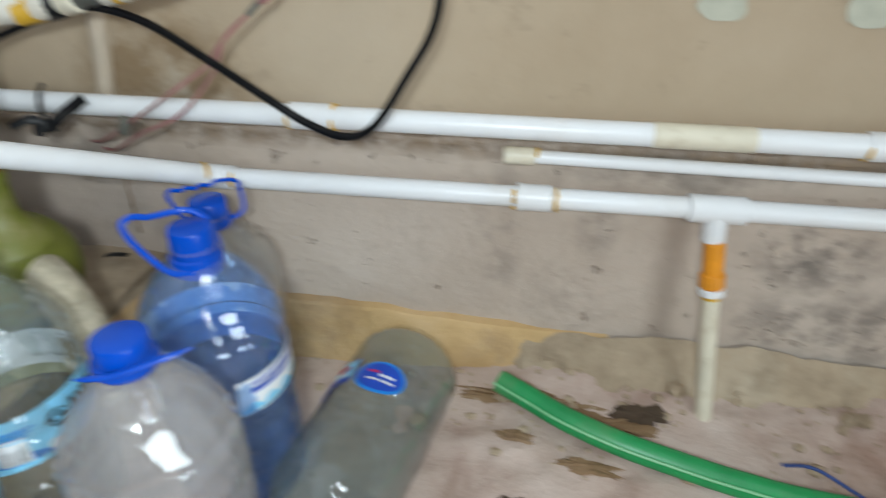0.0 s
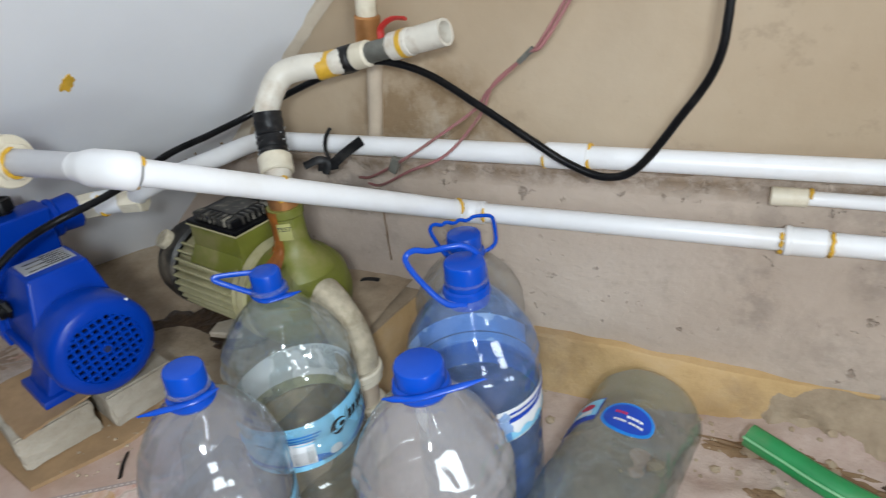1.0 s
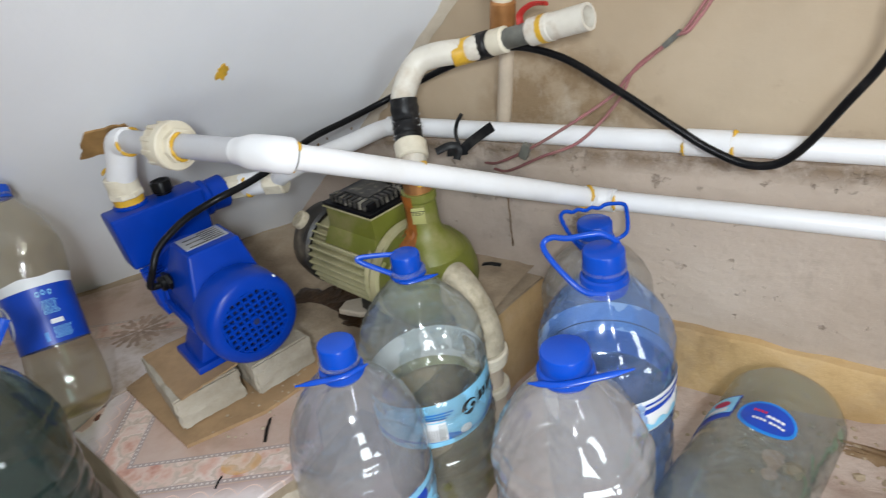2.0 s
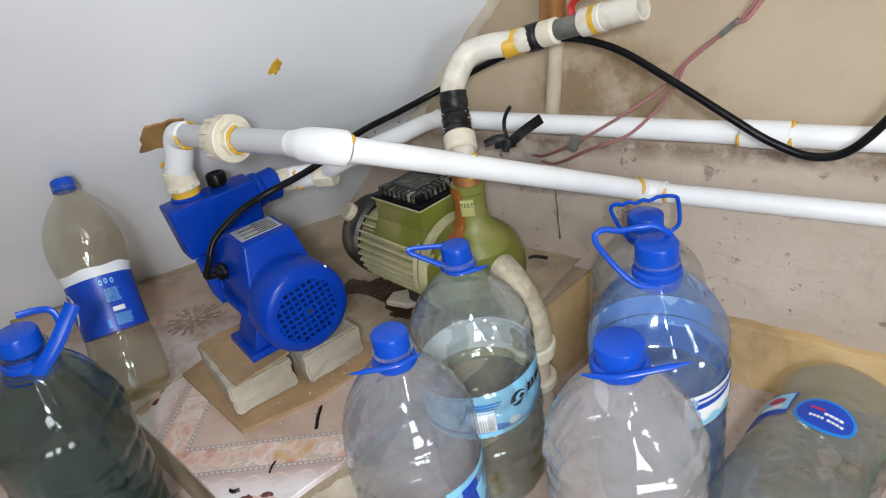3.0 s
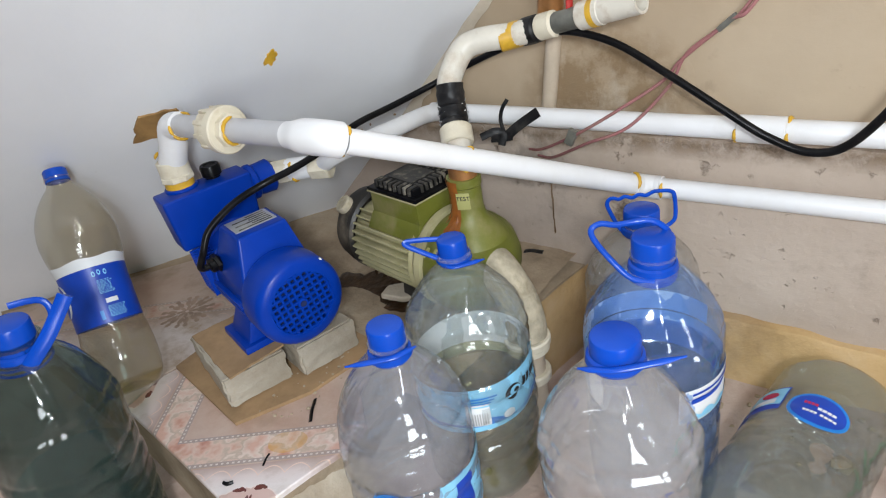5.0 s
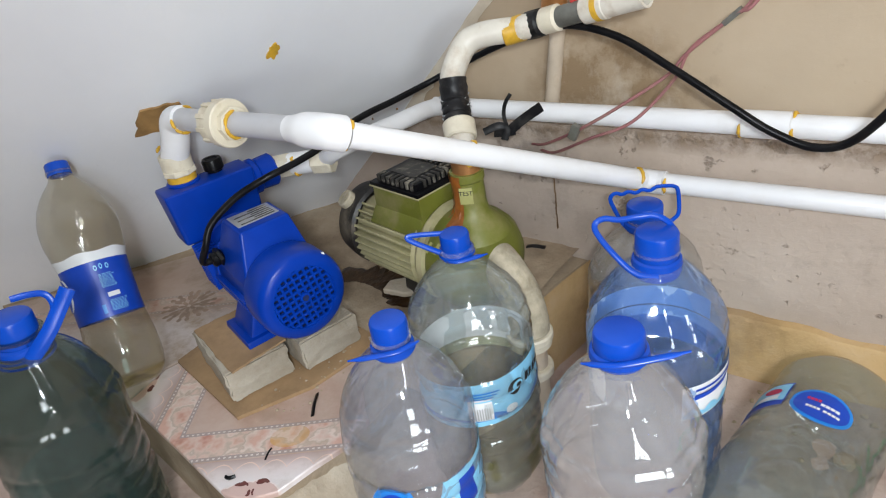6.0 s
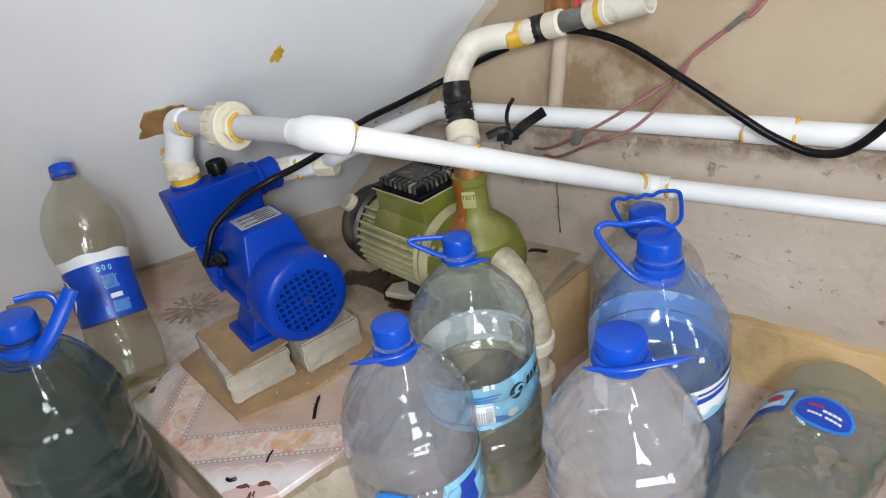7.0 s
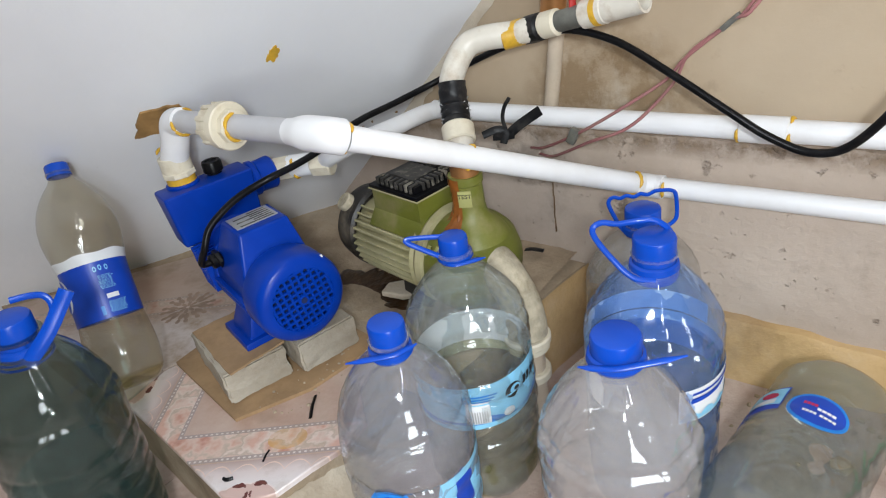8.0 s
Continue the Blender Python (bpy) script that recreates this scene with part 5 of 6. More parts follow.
def green_pump():
    """Local axes: -x runs back from the volute to the fan, z up from the plinth."""
    top = empty("water_pump", GREEN, label="old dusty olive green electric water pump with rust stains", category="pump")
    zc = 0.086
    ax = pose(0, 0, zc, 0, -90, 0)
    part("volute", lathe([(0, -0.052), (0.030, -0.050), (0.052, -0.042), (0.064, -0.026), (0.068, -0.008), (0.068, 0.016), (0.060, 0.028)], 56, m=ax), M["green"], top)
    part("motor_flange", lathe([(0.052, 0.022), (0.068, 0.025), (0.069, 0.034), (0.064, 0.042), (0.066, 0.048), (0.058, 0.056)], 56, m=ax), M["dusty"], top, "dusty motor flange")
    part("motor_body", lathe([(0.050, 0.044), (0.050, 0.178), (0.046, 0.186)], 48, m=ax), M["dusty"], top)
    fin = frustum((-0.176, -0.056, -0.0030, 0.0030), (-0.174, -0.058, -0.0014, 0.0014), 0.048, 0.0615, 0.0008)
    for k in range(28):
        f2 = fin.copy()
        f2.transform(pose(0, 0, zc) @ pose(0, 0, 0, 35 + 290 * k / 27, 0, 0))
        part("cooling_fin", f2, M["dusty"], top)
    fin.free()
    part("fan_cover", lathe([(0, 0.236), (0.030, 0.235), (0.046, 0.229), (0.056, 0.217), (0.060, 0.198), (0.060, 0.190), (0.0615, 0.188), (0.0615, 0.180), (0.057, 0.176)], 56, m=ax), M["cover"], top, "black dusty fan cover")
    part("cover_plug", rod((-0.206, -0.034, zc + 0.044), (-0.208, -0.041, zc + 0.053), 0.0135, bevel=0.002, seg=24), M["dust"], top, "pale dusty plug")
    part("terminal_base", frustum((-0.140, -0.034, -0.051, 0.044), (-0.133, -0.040, -0.041, 0.038), zc + 0.036, zc + 0.060, 0.002, frustum((-0.133, -0.039, -0.041, 0.038), (-0.131, -0.040, -0.040, 0.037), zc + 0.050, zc + 0.092, 0.002)), M["green"], top)
    ZL = zc + 0.092
    lid = part("terminal_lid", box((-0.122, -0.036, ZL + 0.002), (-0.046, 0.034, ZL + 0.0125), 0.003), M["rubber"], top, "black ribbed terminal box lid")
    part("lid_rim", box((-0.133, -0.0425, ZL - 0.002), (-0.0375, 0.039, ZL + 0.003), 0.0012), M["rubber"], lid)
    part("lid_rim_edge", box((-0.134, -0.0435, ZL - 0.0035), (-0.0365, 0.040, ZL - 0.0018), 0.0004), M["dusty"], lid, "pale dusty edge of the lid")
    for k in range(8):
        x = -0.1195 + 0.0093 * k
        part("lid_rib", box((x, -0.0385, ZL + 0.004), (x + 0.0038, -0.0240, ZL + 0.0143), 0.0008), M["lidrib"], lid)
        part("lid_rib", box((x, 0.022, ZL + 0.0120), (x + 0.0038, 0.0340, ZL + 0.0143), 0.0008), M["lidrib"], lid)
    for k in range(6):
        y = -0.023 + 0.0080 * k
        part("lid_rib", box((-0.0585, y, ZL + 0.004), (-0.0440, y + 0.0036, ZL + 0.0143), 0.0008), M["lidrib"], lid)
    part("lid_plate", box((-0.112, -0.021, ZL + 0.0120), (-0.064, 0.020, ZL + 0.0136), 0.0005), M["lidrib"], lid, "worn dusty silver plate")
    # feet are guessed; their black paints in the shade under the motor
    for sgn in (-1, 1):
        part("foot", frustum(*[(-0.120, -0.066, *sorted((sgn * 0.012, sgn * q))) for q in (0.032, 0.028)], 0.0, 0.034, 0.004), M["cover"], top, "guessed cast foot, coloured dark as the shade under the motor")
    NECK = [(0.046, 0.040), (0.038, 0.052), (0.030, 0.060), (0.0215, 0.070), (0.0195, 0.082), (0.0190, 0.110), (0.0208, 0.112), (0.0208, 0.122), (0, 0.122)]
    neck = lathe(NECK, 40, m=pose(0.010, 0.0, zc))
    part("outlet_neck", neck, M["green"], top)
    drip = [(0.052, 0.040)] * 5 + [(0.042, 0.054), (0.031, 0.062), (0.0215, 0.070), (0.0195, 0.082), (0.0190, 0.110), (0.0208, 0.112), (0.0208, 0.122)]
    for lo, hi, z0 in ((-112, -70, 0.046), (-146, -118, 0.060)):
        rb = band(drip, z0, 0.121, lo, hi, 0.0012, lambda q: (z0 + 0.012 * abs(math.sin(q * 5)), 0.121), seg=12)
        rb.transform(pose(0.010, 0.0, zc))
        part("rust_streak", rb, M["rust"], top, "rust streak down the outlet")
    part("copper_collar", rod((0.010, 0, zc + 0.119), (0.010, 0, zc + 0.140), 0.0172, bevel=0.002, seg=28), M["brass"], top, "copper coloured collar")
    # the tested sticker
    st = part("sticker", box((0.0130, -0.0206, zc + 0.086), (0.0290, -0.0185, zc + 0.107), 0.0004, m=pose(0.010, 0, 0) @ pose(0, 0, 0, 0, 0, 34) @ pose(-0.021, 0, 0)), M["olive_print"], top, "pale sticker with black capital letters")
    txt = bpy.data.curves.new("sticker_text", "FONT")
    txt.body, txt.size, txt.extrude, txt.align_x, txt.align_y = "TEST", 0.0078, 0.0002, "CENTER", "CENTER"
    tmp = bpy.data.objects.new("tmp_text", txt)
    scene.collection.objects.link(tmp)
    bpy.context.view_layer.update()
    me = bpy.data.meshes.new_from_object(tmp.evaluated_get(bpy.context.evaluated_depsgraph_get()))
    bpy.data.objects.remove(tmp)
    me.materials.append(M["ink"])
    ob = new("sticker_text", me)
    ob.parent = st
    ob.matrix_basis = pose(0.010, 0, 0) @ pose(0, 0, 0, 0, 0, 34) @ pose(0.0, -0.0208, zc + 0.1000, 90, 0, 0)
    bm = None
    for k in range(5):
        a = radians(-62 - 9 * k)
        bm = box((-0.002, -0.0012, -0.007), (0.002, 0.0012, 0.007), 0.0006, bm, m=pose(0.040 - 0.011 * k, 0, zc) @ pose(0, -0.0560 - 0.0025 * k, 0.044, -38, 18, 0))
    part("cast_bars", bm, M["olive_print"], top, "raised cast lettering shown as bars")
    # suction stub: dusty elbow that turns down over the plinth's edge
    inv = GREEN.inverted()
    pts = [inv @ Vector(q) for q in ((-0.560, 0.550, 0.238), (-0.534, 0.540, 0.250), (-0.506, 0.531, 0.243), (-0.477, 0.522, 0.215), (-0.465, 0.517, 0.185), (-0.463, 0.515, 0.168))]
    part("suction_elbow", tube(curve_points(pts, 6), 0.0255, seg=24), M["dust"], top, "dusty cement coated suction elbow")
    for z0, z1, rr in ((0.156, 0.168, 0.0290), (0.146, 0.157, 0.0268), (0.098, 0.112, 0.0262)):
        part("suction_collar", rod(inv @ Vector((-0.463, 0.515, z0)), inv @ Vector((-0.463, 0.515, z1)), rr, bevel=0.002, seg=28), M["cream"], top)
    part("suction_pipe", rod(inv @ Vector((-0.463, 0.515, -0.01)), inv @ Vector((-0.463, 0.515, 0.150)), 0.0195, seg=24), M["wallpipe"], top, "dusty brown suction pipe")
    return top


green_pump()


# ---- pipes ----
def glue_ring(parent, p0, p1, at, r, n=3, seed=0):
    """Blobs of yellow solvent cement round a joint."""
    random.seed(seed)
    a, b = Vector(p0), Vector(p1)
    m = along(a.lerp(b, at), b)
    ang = 0.0
    for k in range(n):
        ang = random.random() * 360
        ln = 30 + random.random() * 60
        pts = [m @ Vector((r * math.cos(radians(ang + ln * s / 6)), r * math.sin(radians(ang + ln * s / 6)), 0.0015 * random.random())) for s in range(7)]
        part("glue_bead", tube(pts, 0.0022, seg=8, radii=[0.0008, 0.0018, 0.0023, 0.0020, 0.0024, 0.0018, 0.0008]), M["glue"], parent, "yellow pipe glue")


# suction line: stub, elbow, union, bend and the long run to the tee
N0 = P_IN
N1 = Vector((-0.860, 0.345, 0.479))
N3 = Vector((-0.567, 0.360, 0.487))
N2 = N1.lerp(N3, 0.5)
N4 = Vector((-0.391, 0.714, 0.304))
N5 = Vector((0.220, 0.772, 0.304))
N6 = Vector((1.28, 0.878, 0.303))
run = empty("pipe_run", pose(0, 0, 0), label="white plastic water pipe run with yellow glued joints", category="pipe")
part("threaded_adapter", rod(N0 - Vector((0, 0, 0.002)), N0 + Vector((0, 0, 0.012)), 0.0195, bevel=0.001, seg=24), M["glue"], run, "yellow sealed thread")
part("adapter_nut", rod(N0 + Vector((0, 0, 0.010)), N0 + Vector((0, 0, 0.018)), 0.0225, bevel=0.001, seg=8), M["cream"], run)
part("adapter_sleeve", rod(N0 + Vector((0, 0, 0.016)), N0 + Vector((0, 0, 0.038)), 0.0205, bevel=0.001, seg=28), M["cream"], run)
glue_ring(run, N0 + Vector((0, 0, 0.038)), N1, 0.02, 0.019, 4, 1)
d1 = (N2 - N1).normalized()
part("elbow", tube(curve_points([N0 + Vector((0, 0, 0.030)), N0.lerp(N1, 0.62) + Vector((0, 0, 0.004)), N1 + Vector((0.003, 0, -0.004)), N1 + d1 * 0.026], 8), 0.0180, seg=28), M["pvc"], run)
glue_ring(run, N1 + d1 * 0.026, N2, 0.0, 0.0165, 4, 2)
part("pipe", rod(N1 + d1 * 0.01, N3, 0.0142, seg=32), M["grey_pvc"], run, "grey-white plastic pipe")
for at, ln, rr, sg, mt in ((0.305, 0.016, 0.0190, 8, "cream"), (0.355, 0.026, 0.0245, 12, "cream"), (0.410, 0.014, 0.0285, 40, "cream"), (0.447, 0.012, 0.0205, 8, "cream")):
    part("union", collar(N1, N3, at, ln, rr, seg=sg), M[mt], run, "cream plastic union nut")
for k in range(10):
    w0 = along(N1.lerp(N3, 0.355), N3) @ pose(0, 0, 0, 0, 0, 36 * k)
    part("union_grip", box((0.0230, -0.0028, -0.011), (0.0268, 0.0028, 0.012), 0.001, m=w0), M["cream"], run)
glue_ring(run, N1, N3, 0.470, 0.0160, 5, 3)
d3, d4 = (N3 - N2).normalized(), (N4 - N3).normalized()
part("bend", tube(curve_points([N3 - d3 * 0.060, N3 - d3 * 0.034, N3 - d3 * 0.008 + d4 * 0.002, N3 + d4 * 0.008, N3 + d4 * 0.016], 8), 0.0188, seg=32, radii=[0.0146 + 0.0044 * smoothstep(0, 9, k) - 0.0012 * smoothstep(30, 32, k) for k in range(33)]), M["pvc"], run)
glue_ring(run, N3 + d4 * 0.018, N4, 0.0, 0.0148, 4, 4)
glue_ring(run, N3 + d4 * 0.165, N4, 0.0, 0.0136, 2, 14)
part("pipe", rod(N3 + d4 * 0.02, N4, 0.0136, seg=32), M["pvc"], run)
d5 = (N5 - N4).normalized()
part("bend", tube(curve_points([N4 - d4 * 0.022, N4 - d4 * 0.010, N4 + d5 * 0.010, N4 + d5 * 0.022], 6), 0.0156, seg=28), M["pvc"], run)
glue_ring(run, N4 - d4 * 0.024, N4, 0.0, 0.0150, 5, 5)
glue_ring(run, N4 + d5 * 0.024, N5, 0.0, 0.0150, 5, 6)
part("pipe", rod(N4, N6, 0.0130, seg=32), M["pvc"], run)
part("coupling", collar(N4, N5, 0.658, 0.040, 0.0162), M["pvc"], run)
part("coupling_rim", collar(N4, N5, 0.628, 0.008, 0.0172), M["pvc"], run)
glue_ring(run, N4, N5, 0.616, 0.0142, 4, 7)
glue_ring(run, N4, N5, 0.697, 0.0142, 4, 8)
part("tee", collar(N4, N6, (N5 - N4).length / (N6 - N4).length, 0.066, 0.0168), M["pvc"], run)
T = N5
part("tee_branch", rod(T, T + Vector((0.003, 0, -0.040)), 0.0142, bevel=0.001, seg=28), M["pvc"], run)
drop = Vector((0.040, -0.042, -0.30)).normalized()
part("valve_body", rod(T + drop * 0.040, T + drop * 0.088, 0.0122, bevel=0.002, seg=24), M["orange"], run, "orange plastic valve body")
part("valve_nut", rod(T + drop * 0.080, T + drop * 0.100, 0.0152, bevel=0.002, seg=8), M["orange"], run, "orange plastic nut")
part("valve_ring", rod(T + drop * 0.100, T + drop * 0.110, 0.0152, bevel=0.002, seg=28), M["pvc"], run)
part("valve_thread", rod(T + drop * 0.108, T + drop * 0.120, 0.0105, bevel=0.001, seg=24), M["glue"], run)
part("drop_pipe", rod(T + drop * 0.115, T + drop * 0.375, 0.0108, seg=24), M["cream"], run, "dusty cream drop pipe into the floor")

# delivery line along the wall
wallrun = empty("pipe_run", pose(0, 0, 0), label="white plastic pipe along the wall with glued couplings", category="pipe")
W0, W1 = Vector((-0.715, 0.679, 0.393)), Vector((1.28, 0.878, 0.389))
part("pipe", rod(W0, W1, 0.0134, seg=32), M["pvc"], wallrun)
PO = P_OUT
part("adapter", rod(PO, PO + Vector((0.028, 0.016, 0.004)), 0.0175, bevel=0.001, seg=8), M["cream"], wallrun)
PE = PO + Vector((0.060, 0.034, 0.006))
part("adapter_sleeve", rod(PO + Vector((0.024, 0.014, 0.004)), PE, 0.0165, bevel=0.001, seg=28), M["pvc"], wallrun)
glue_ring(wallrun, PO + Vector((0.03, 0.016, 0.004)), PE, 0.1, 0.0165, 3, 10)
part("elbow", rod(PE - Vector((0.004, 0.002, 0)), PE + Vector((0.022, 0.012, 0.0)), 0.0195, bevel=0.002, seg=8), M["cream"], wallrun, "cream hexagonal fitting")
part("pipe", tube(curve_points([PE + Vector((0.008, 0.006, 0)), Vector((-0.734, 0.50, 0.394)), Vector((-0.726, 0.60, 0.392)), Vector((-0.718, 0.664, 0.392)), W0 + Vector((0.02, 0.002, 0))], 8), 0.0130, seg=24), M["pvc"], wallrun)
for x in (-0.256, 0.38):
    at = (x - W0.x) / (W1.x - W0.x)
    part("coupling", collar(W0, W1, at, 0.052, 0.0160), M["pvc"], wallrun)
    glue_ring(wallrun, W0, W1, at - 0.0135, 0.0148, 4, 11)
    glue_ring(wallrun, W0, W1, at + 0.0135, 0.0148, 4, 12)
part("tape_wrap", collar(W0, W1, 0.452, 0.110, 0.0142), M["cream"], wallrun, "tan grimy tape round the pipe")

thin = empty("pipe", pose(0, 0, 0), label="thin white capped pipe along the wall", category="pipe")
part("pipe_length", rod((-0.010, 0.769, 0.3490), (1.28, 0.897, 0.335), 0.0082, seg=24), M["pvc"], thin)
part("end_cap", rod((-0.032, 0.767, 0.3490), (0.006, 0.771, 0.3488), 0.0108, bevel=0.0015, seg=24), M["cream"], thin)
glue_ring(thin, (0.007, 0.771, 0.3488), (0.2, 0.790, 0.346), 0.0, 0.0092, 4, 13)

# discharge of the green pump: taped riser, bend, valve and open end
G0 = GREEN @ Vector((0.010, 0, 0.225))
rise = empty("pipe_riser", pose(0, 0, 0), label="old white riser pipe wrapped in black tape, with valve", category="pipe")
R1 = Vector((-0.597, 0.590, 0.452))
R2 = Vector((-0.578, 0.626, 0.506))
R3 = Vector((-0.520, 0.662, 0.517))
R4 = Vector((-0.368, 0.652, 0.552))
part("lower_pipe", tube(curve_points([G0, G0.lerp(R1, 0.5), R1], 5), 0.0165, seg=24), M["old_pvc"], rise)
m1 = G0.lerp(R1, 0.52)
part("socket", rod(G0.lerp(R1, 0.26), m1, 0.0208, bevel=0.002, seg=28), M["cream"], rise, "dusty cream socket")
part("tape_wrap", tube(curve_points([m1 - (R1 - G0) * 0.02, m1.lerp(R1, 0.35), m1.lerp(R1, 0.7), R1 + Vector((0, 0.002, 0.016))], 5), 0.0205, seg=28, radii=[0.0166 + 0.0020 * abs(math.sin(k * 1.1)) for k in range(16)]), M["tape"], rise, "black tape wound with clear film")
film = [m1.lerp(R1, 0.05 + 0.9 * k / 40) + Vector((0.0192 * math.cos(k * 0.95), 0.0192 * math.sin(k * 0.95), 0.004 * math.sin(k * 2.3))) for k in range(41)]
part("film_strand", tube(film, 0.0009, seg=6), M["plate"], rise, "crinkled clear film")
part("bend", tube(curve_points([R1 + Vector((0, 0, 0.004)), R1 + Vector((0.001, 0.004, 0.024)), R1.lerp(R2, 0.75) + Vector((-0.006, 0, 0.012)), R2 + Vector((0.008, 0.006, 0.007)), R2.lerp(R3, 0.75)], 8), 0.0156, seg=28), M["old_pvc"], rise)
d7 = (R4 - R3).normalized()
part("glue_band", rod(R2.lerp(R3, 0.50), R2.lerp(R3, 0.90), 0.0161, bevel=0.001, seg=24), M["glue"], rise, "yellow glue band")
part("pipe", rod(R2.lerp(R3, 0.7), R3 + d7 * 0.01, 0.0152, seg=24), M["old_pvc"], rise)
part("tape_knot", rod(R3 - d7 * 0.004, R3 + d7 * 0.020, 0.0168, bevel=0.003, seg=14), M["tape"], rise, "black tape holding the cable")
part("valve_socket", rod(R3 + d7 * 0.020, R3 + d7 * 0.046, 0.0158, bevel=0.003, seg=24), M["cream"], rise)
part("valve_body", rod(R3 + d7 * 0.044, R3 + d7 * 0.086, 0.0126, bevel=0.002, seg=24), M["grey_metal"], rise, "dark grey metal valve body")
part("valve_socket", rod(R3 + d7 * 0.080, R3 + d7 * 0.112, 0.0160, bevel=0.002, seg=28), M["old_pvc"], rise)
part("glue_band", rod(R3 + d7 * 0.096, R3 + d7 * 0.105, 0.0163, bevel=0.001, seg=24), M["glue"], rise)
part("open_end", lathe([(0.0150, 0.10), (0.0150, 0.158), (0.0118, 0.158), (0.0118, 0.12), (0, 0.12)], 28, m=along(R3, R4)), M["old_pvc"], rise)
part("valve_lever", tube(curve_points([R3 + d7 * 0.066 + Vector((0, 0, 0.012)), R3 + d7 * 0.068 + Vector((0, 0, 0.024)), R3 + d7 * 0.085 + Vector((0, 0, 0.030)), R3 + d7 * 0.105 + Vector((0, 0, 0.026))], 5), 0.0042, seg=10, flat=0.45), M["red"], rise, "red valve lever")

# old pipe buried in the wall plaster, with a copper coloured joint above
old = empty("wall_pipe", pose(0, 0, 0), label="old plastered pipe rising up the wall with a rusty joint", category="pipe")
part("pipe_length", rod((-0.546, 0.738, 0.385), (-0.524, 0.738, 0.520), 0.0105, seg=20), M["wallpipe"], old)
part("rusty_joint", rod((-0.523, 0.722, 0.515), (-0.516, 0.720, 0.560), 0.0165, bevel=0.002, seg=24), M["brass"], old, "rusty copper coloured joint")
part("upper_pipe", rod((-0.517, 0.720, 0.555), (-0.47, 0.722, 1.20), 0.0130, seg=20), M["cream"], old)


# ---- cables ----
def on(points, r, name, material, label, category, seg=12, steps=10):
    return thing(name, tube(curve_points(points, steps), r, seg=seg), material, label, category, smooth=60)


GL = PUMP @ Vector((-0.128, -0.058, 0.110))
on([GL, GL + Vector((-0.002, -0.012, 0.004)), (-0.768, 0.284, 0.344), (-0.768, 0.299, 0.365), (-0.760, 0.320, 0.381), (-0.748, 0.342, 0.394), (-0.728, 0.373, 0.406), (-0.717, 0.407, 0.411), (-0.709, 0.448, 0.418), (-0.706, 0.515, 0.4315), (-0.695, 0.580, 0.437), (-0.672, 0.637, 0.448), (-0.615, 0.668, 0.474), (-0.560, 0.676, 0.494), (-0.515, 0.668, 0.504), (-0.467, 0.662, 0.517), (-0.403, 0.660, 0.505), (-0.337, 0.660, 0.470), (-0.275, 0.661, 0.433), (-0.234, 0.663, 0.409), (-0.193, 0.665, 0.396), (-0.158, 0.664, 0.410), (-0.120, 0.664, 0.465), (-0.089, 0.666, 0.523), (-0.083, 0.672, 0.60), (-0.07, 0.69, 0.75), (-0.05, 0.715, 1.0)],
   0.0045, "power_cable", M["rubber"], "thick black power cable drooping in a wave across the wall", "cable")
on([(-0.20, 0.728, 0.66), (-0.268, 0.692, 0.541), (-0.290, 0.690, 0.519), (-0.331, 0.689, 0.486), (-0.349, 0.686, 0.450), (-0.392, 0.670, 0.402), (-0.451, 0.672, 0.373), (-0.520, 0.70, 0.334), (-0.56, 0.724, 0.322)],
   0.0020, "thin_wire", M["wire"], "thin faded red wire hanging down the wall", "wire", 8)
on([(-0.195, 0.728, 0.66), (-0.262, 0.688, 0.541), (-0.286, 0.687, 0.522), (-0.336, 0.688, 0.480), (-0.356, 0.686, 0.456), (-0.402, 0.668, 0.424), (-0.462, 0.670, 0.386), (-0.535, 0.70, 0.345), (-0.575, 0.724, 0.330)],
   0.0020, "thin_wire", M["wire"], "thin faded red wire hanging down the wall", "wire", 8)
thing("tape_scrap", box((-0.006, -0.004, -0.011), (0.006, 0.004, 0.011), 0.0015, m=pose(-0.472, 0.671, 0.380, 0, 25, 0)), M["grey_metal"], "grey tape scrap round two wires", "tape")
thing("tape_scrap", box((-0.012, -0.003, -0.003), (0.012, 0.003, 0.003), 0.001, m=pose(-0.289, 0.688, 0.520, 0, -42, 0)), M["grey_metal"], "grey tape round two wires", "tape")


def ribbon(pts, w, th, name, label, up=(0.55, -0.7, 0.45)):
    bm = tube(curve_points(pts, 6), w, seg=8, flat=th, up=up)
    return thing(name, bm, M["tape"], label, "tape")


ribbon([(-0.566, 0.660, 0.376), (-0.552, 0.664, 0.388), (-0.538, 0.668, 0.398), (-0.520, 0.672, 0.410)], 0.0068, 0.10, "tape_strip", "torn black tape strip tied on the wall pipe")
ribbon([(-0.592, 0.658, 0.372), (-0.580, 0.660, 0.373), (-0.566, 0.660, 0.376), (-0.558, 0.661, 0.378)], 0.0075, 0.10, "tape_strip", "black tape tail under the wall pipe")
ribbon([(-0.570, 0.659, 0.382), (-0.571, 0.656, 0.400), (-0.567, 0.657, 0.416), (-0.560, 0.661, 0.428)], 0.0026, 0.3, "tape_strip", "curled black tape end on the wall pipe")
ribbon([(-0.580, 0.690, 0.1700), (-0.568, 0.693, 0.1725), (-0.551, 0.698, 0.1710)], 0.0055, 0.25, "tape_strip", "small black tape scrap lying on the plinth", (0, 0, 1))
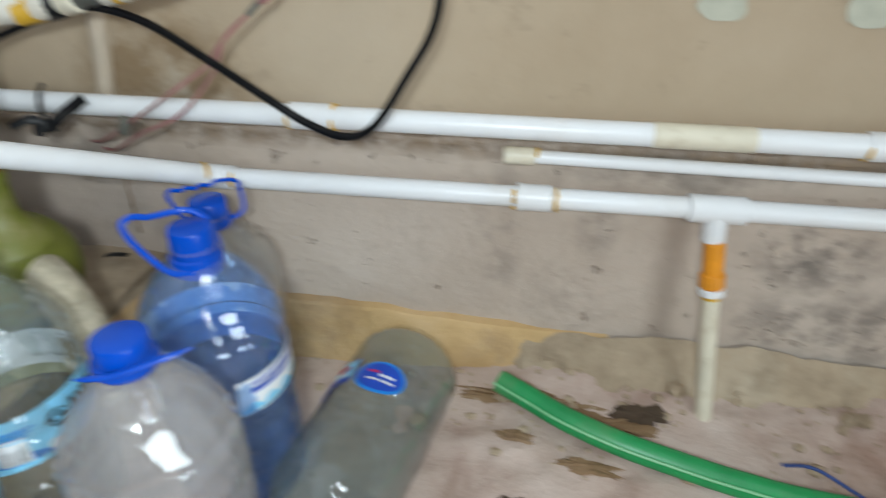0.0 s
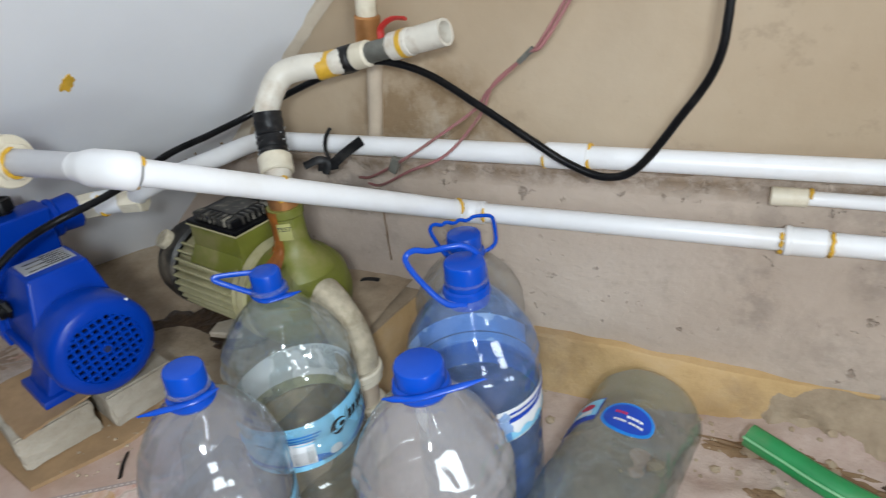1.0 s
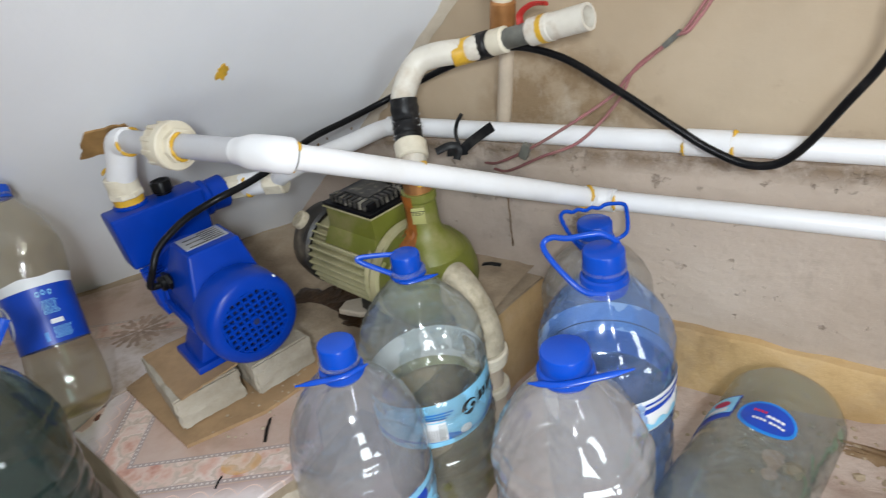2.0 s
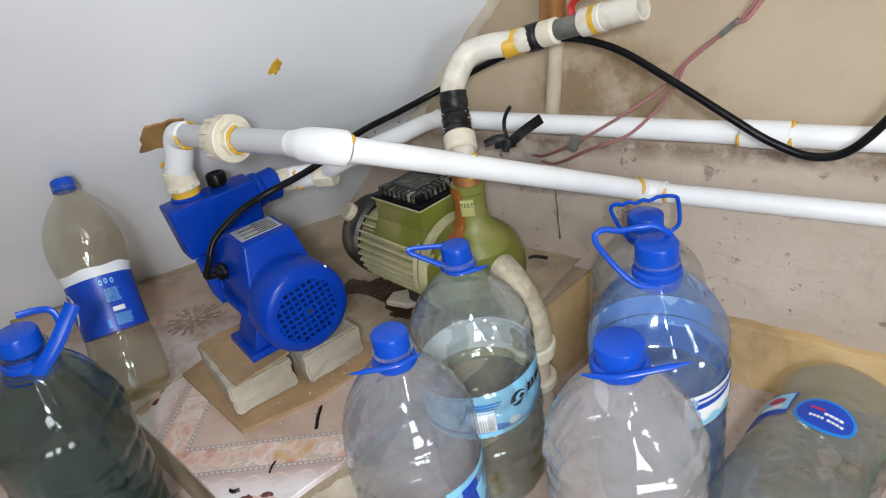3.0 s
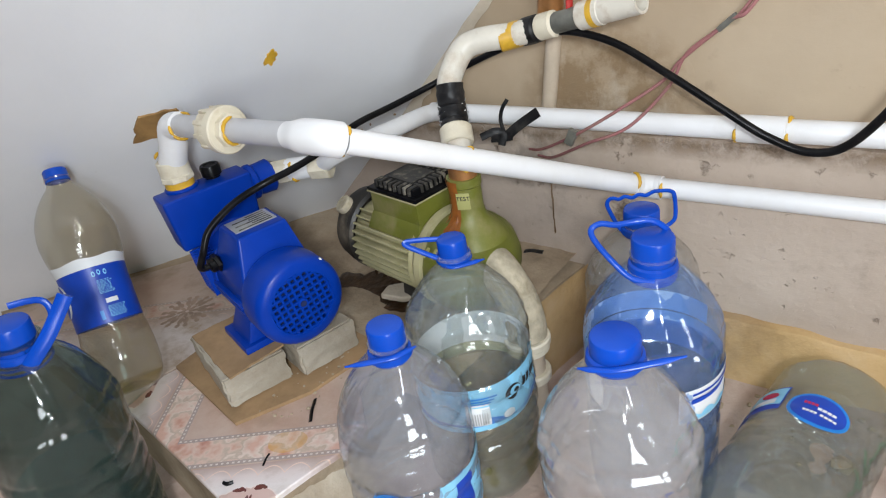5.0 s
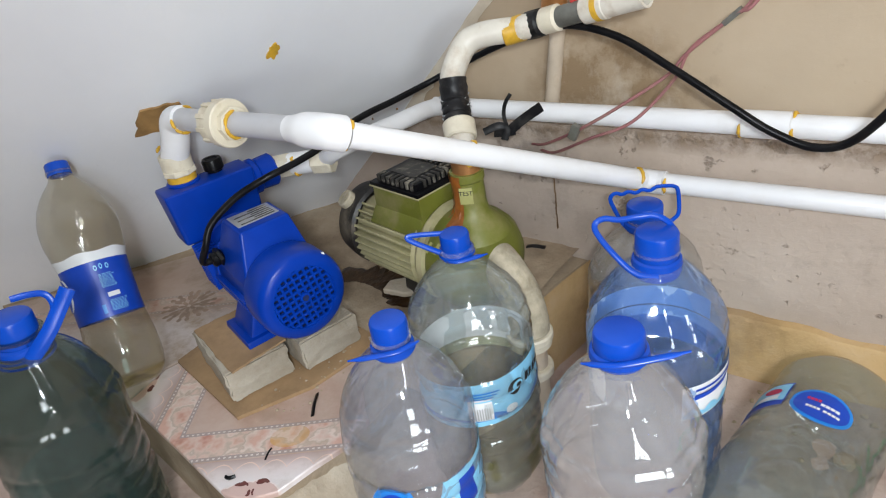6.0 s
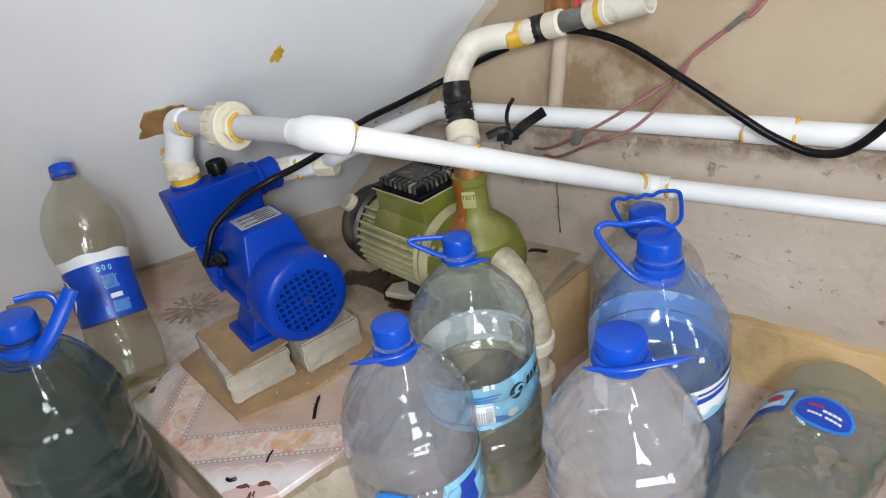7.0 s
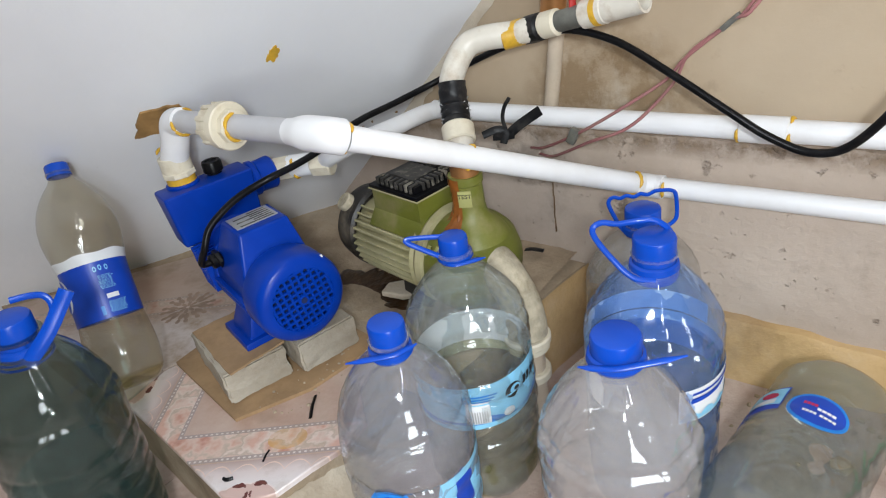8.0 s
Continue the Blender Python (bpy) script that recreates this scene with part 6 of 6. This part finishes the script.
ribbon([(-0.572, 0.610, 0.392), (-0.556, 0.622, 0.398), (-0.548, 0.628, 0.392), (-0.550, 0.624, 0.378)], 0.0050, 0.15, "tape_strip", "loose grey tape end beside the riser")
thing("tape_strip", tube(curve_points([(-0.642, 0.295, 0.1512), (-0.636, 0.288, 0.1520), (-0.630, 0.280, 0.1522), (-0.617, 0.266, 0.1512)], 5), 0.0035, seg=8, flat=0.4), M["rubber"], "short black rubber scrap on the tile", "scrap")
thing("tape_strip", tube(curve_points([(-0.62, 0.205, 0.1508), (-0.617, 0.198, 0.1512), (-0.612, 0.190, 0.1508)], 4), 0.0012, seg=6), M["rubber"], "thin black scrap on the tile", "scrap")
thing("tape_strip", tube(curve_points([(-0.632, 0.149, 0.1510), (-0.626, 0.150, 0.1515), (-0.622, 0.156, 0.1510)], 4), 0.0022, seg=6, flat=0.6), M["rubber"], "small dark scrap on the tile edge", "scrap")

# green hose on the floor
HP = curve_points([(-0.012, 0.705, 0.046), (0.030, 0.685, 0.044), (0.080, 0.661, 0.042), (0.145, 0.641, 0.038), (0.216, 0.628, 0.034), (0.290, 0.618, 0.030), (0.380, 0.612, 0.028), (0.60, 0.62, 0.024)], 8)
hose = empty("garden_hose", pose(0, 0, 0), label="green plastic garden hose lying on the rubble floor", category="hose")
part("hose_length", tube(HP, 0.0155, seg=20, flat=0.72), M["hose"], hose)
part("hose_stripe", tube([q + Vector((-0.006, -0.0115, 0.0055)) for q in HP], 0.0018, seg=6), M["hoseedge"], hose, "pale stripe along the hose")
on([(0.34, 0.66, 0.03), (0.37, 0.652, 0.042), (0.41, 0.635, 0.034), (0.46, 0.60, 0.03)], 0.0022, "thin_wire", M["bluewire"], "thin dark blue wire on the floor", "wire", 8)


# ---- marks on the soffit ----
def on_soffit(y, z, off=0.0):
    n = Vector((1, -SB, -SC)).normalized()
    return Vector((soffit_x(y, z), y, z)) + n * off


def soffit_blob(y, z, sy, sz, material, name, label, jag, lift, square=0.0):
    bm = bmesh.new()
    n = Vector((1, -SB, -SC)).normalized()
    ring, ring2 = [], []
    for k in range(40):
        a = 2 * math.pi * k / 40
        q = 1 + jag * noise.noise(Vector((math.cos(a) * 2, math.sin(a) * 2, y * 7)))
        q /= max(abs(math.cos(a)), abs(math.sin(a))) ** square
        co = on_soffit(y + sy * q * math.cos(a), z + sz * q * math.sin(a))
        ring.append(bm.verts.new(co - n * 0.004))
        ring2.append(bm.verts.new(co + n * lift))
    bm.faces.new(ring2)
    for k in range(40):
        bm.faces.new((ring[k], ring[(k + 1) % 40], ring2[(k + 1) % 40], ring2[k]))
    bmesh.ops.recalc_face_normals(bm, faces=list(bm.faces))
    return thing(name, bm, material, label, "wall mark", kind="structure")


soffit_blob(0.357, 0.4715, 0.0235, 0.0195, M["wood"], "patch", "brown bare patch on the white soffit behind the pipe elbow", 0.20, 0.0045, 0.75)
soffit_blob(0.475, 0.531, 0.007, 0.010, M["glue"], "glue_spot", "ochre glue spot on the white soffit", 0.6, 0.003)


# hairline joint in the plaster above the plinth
bm = None
for k in range(8):
    z = 0.190 + 0.0125 * k
    x = -0.546 + 0.0005 * math.sin(k * 2.1)
    bm = box((x, wall_y(x) - 0.0045, z), (x + 0.0005, wall_y(x) + 0.004, z + 0.0128), bm=bm)
thing("wall_crack", bm, M["mud"], "thin dark crack in the lower plaster", "crack", kind="structure", smooth=0)


# pale filler patches on the upper wall
for x, z, rr in ((0.185, 0.520, 0.020), (0.333, 0.522, 0.026)):
    bm = bmesh.new()
    bmesh.ops.create_circle(bm, cap_ends=True, segments=28, radius=rr)
    for v in bm.verts:
        q = 1 + 0.25 * noise.noise(v.co * 60 + Vector((x * 9, 0, 0)))
        v.co = Vector((x + v.co.x * q * 1.2, 0, z + v.co.y * q * 0.8))
        v.co.y = wall_y(v.co.x) + 0.0085
    thing("filler_patch", bm, M["filler"], "pale green filler patch on the beige wall", "wall mark", kind="structure")


# crumbling plaster where the soffit meets the wall, and dark specks near it
def corner_line(z):
    x = (SK + SB * 0.787 + SC * z) / (1 - SB * 0.10)
    return Vector((x, wall_y(x), z))


def corner_fillet():
    bm = bmesh.new()
    rows = []
    n = Vector((1, -SB, -SC)).normalized()
    for k in range(121):
        z = 0.15 + 0.75 * k / 120
        q = corner_line(z) + Vector((0, 0.006, 0))
        a = 0.010 + 0.012 * abs(rough(z, 0, 14, 3.0)) + 0.005 * abs(rough(z, 0, 60, 2.0))
        b = 0.008 + 0.016 * abs(rough(z, 0, 11, 8.0)) + 0.005 * abs(rough(z, 0, 50, 4.0))
        rows.append([bm.verts.new(p) for p in (q + Vector((a, 0.004, -a * 0.4)), q + Vector((a * 0.5, -0.003, -0.002)), q + Vector((0.001, -0.005, 0)), q + Vector((0, -b * 0.6, 0)) + n * 0.002 + Vector((-SB * b * 0.6, 0, 0)), q + Vector((-SB * b * 1.2, -b * 1.2, 0)) - n * 0.003)])
    for p0, p1 in zip(rows, rows[1:]):
        for k in range(4):
            bm.faces.new((p0[k], p0[k + 1], p1[k + 1], p1[k]))
    bmesh.ops.recalc_face_normals(bm, faces=list(bm.faces))
    return thing("trim", bm, M["bank"], "crumbling plaster seam between soffit and wall", "trim", kind="structure")


corner_fillet()
random.seed(41)
for k in range(7):
    zz = random.uniform(0.25, 0.40)
    yy = 0.715 - abs(random.gauss(0, 0.035)) - 0.01
    soffit_blob(yy, zz, random.uniform(0.0008, 0.0022), random.uniform(0.0006, 0.0012), M["mud"], "speck", "small dark chip in the white soffit", 0.6, 0.0032)
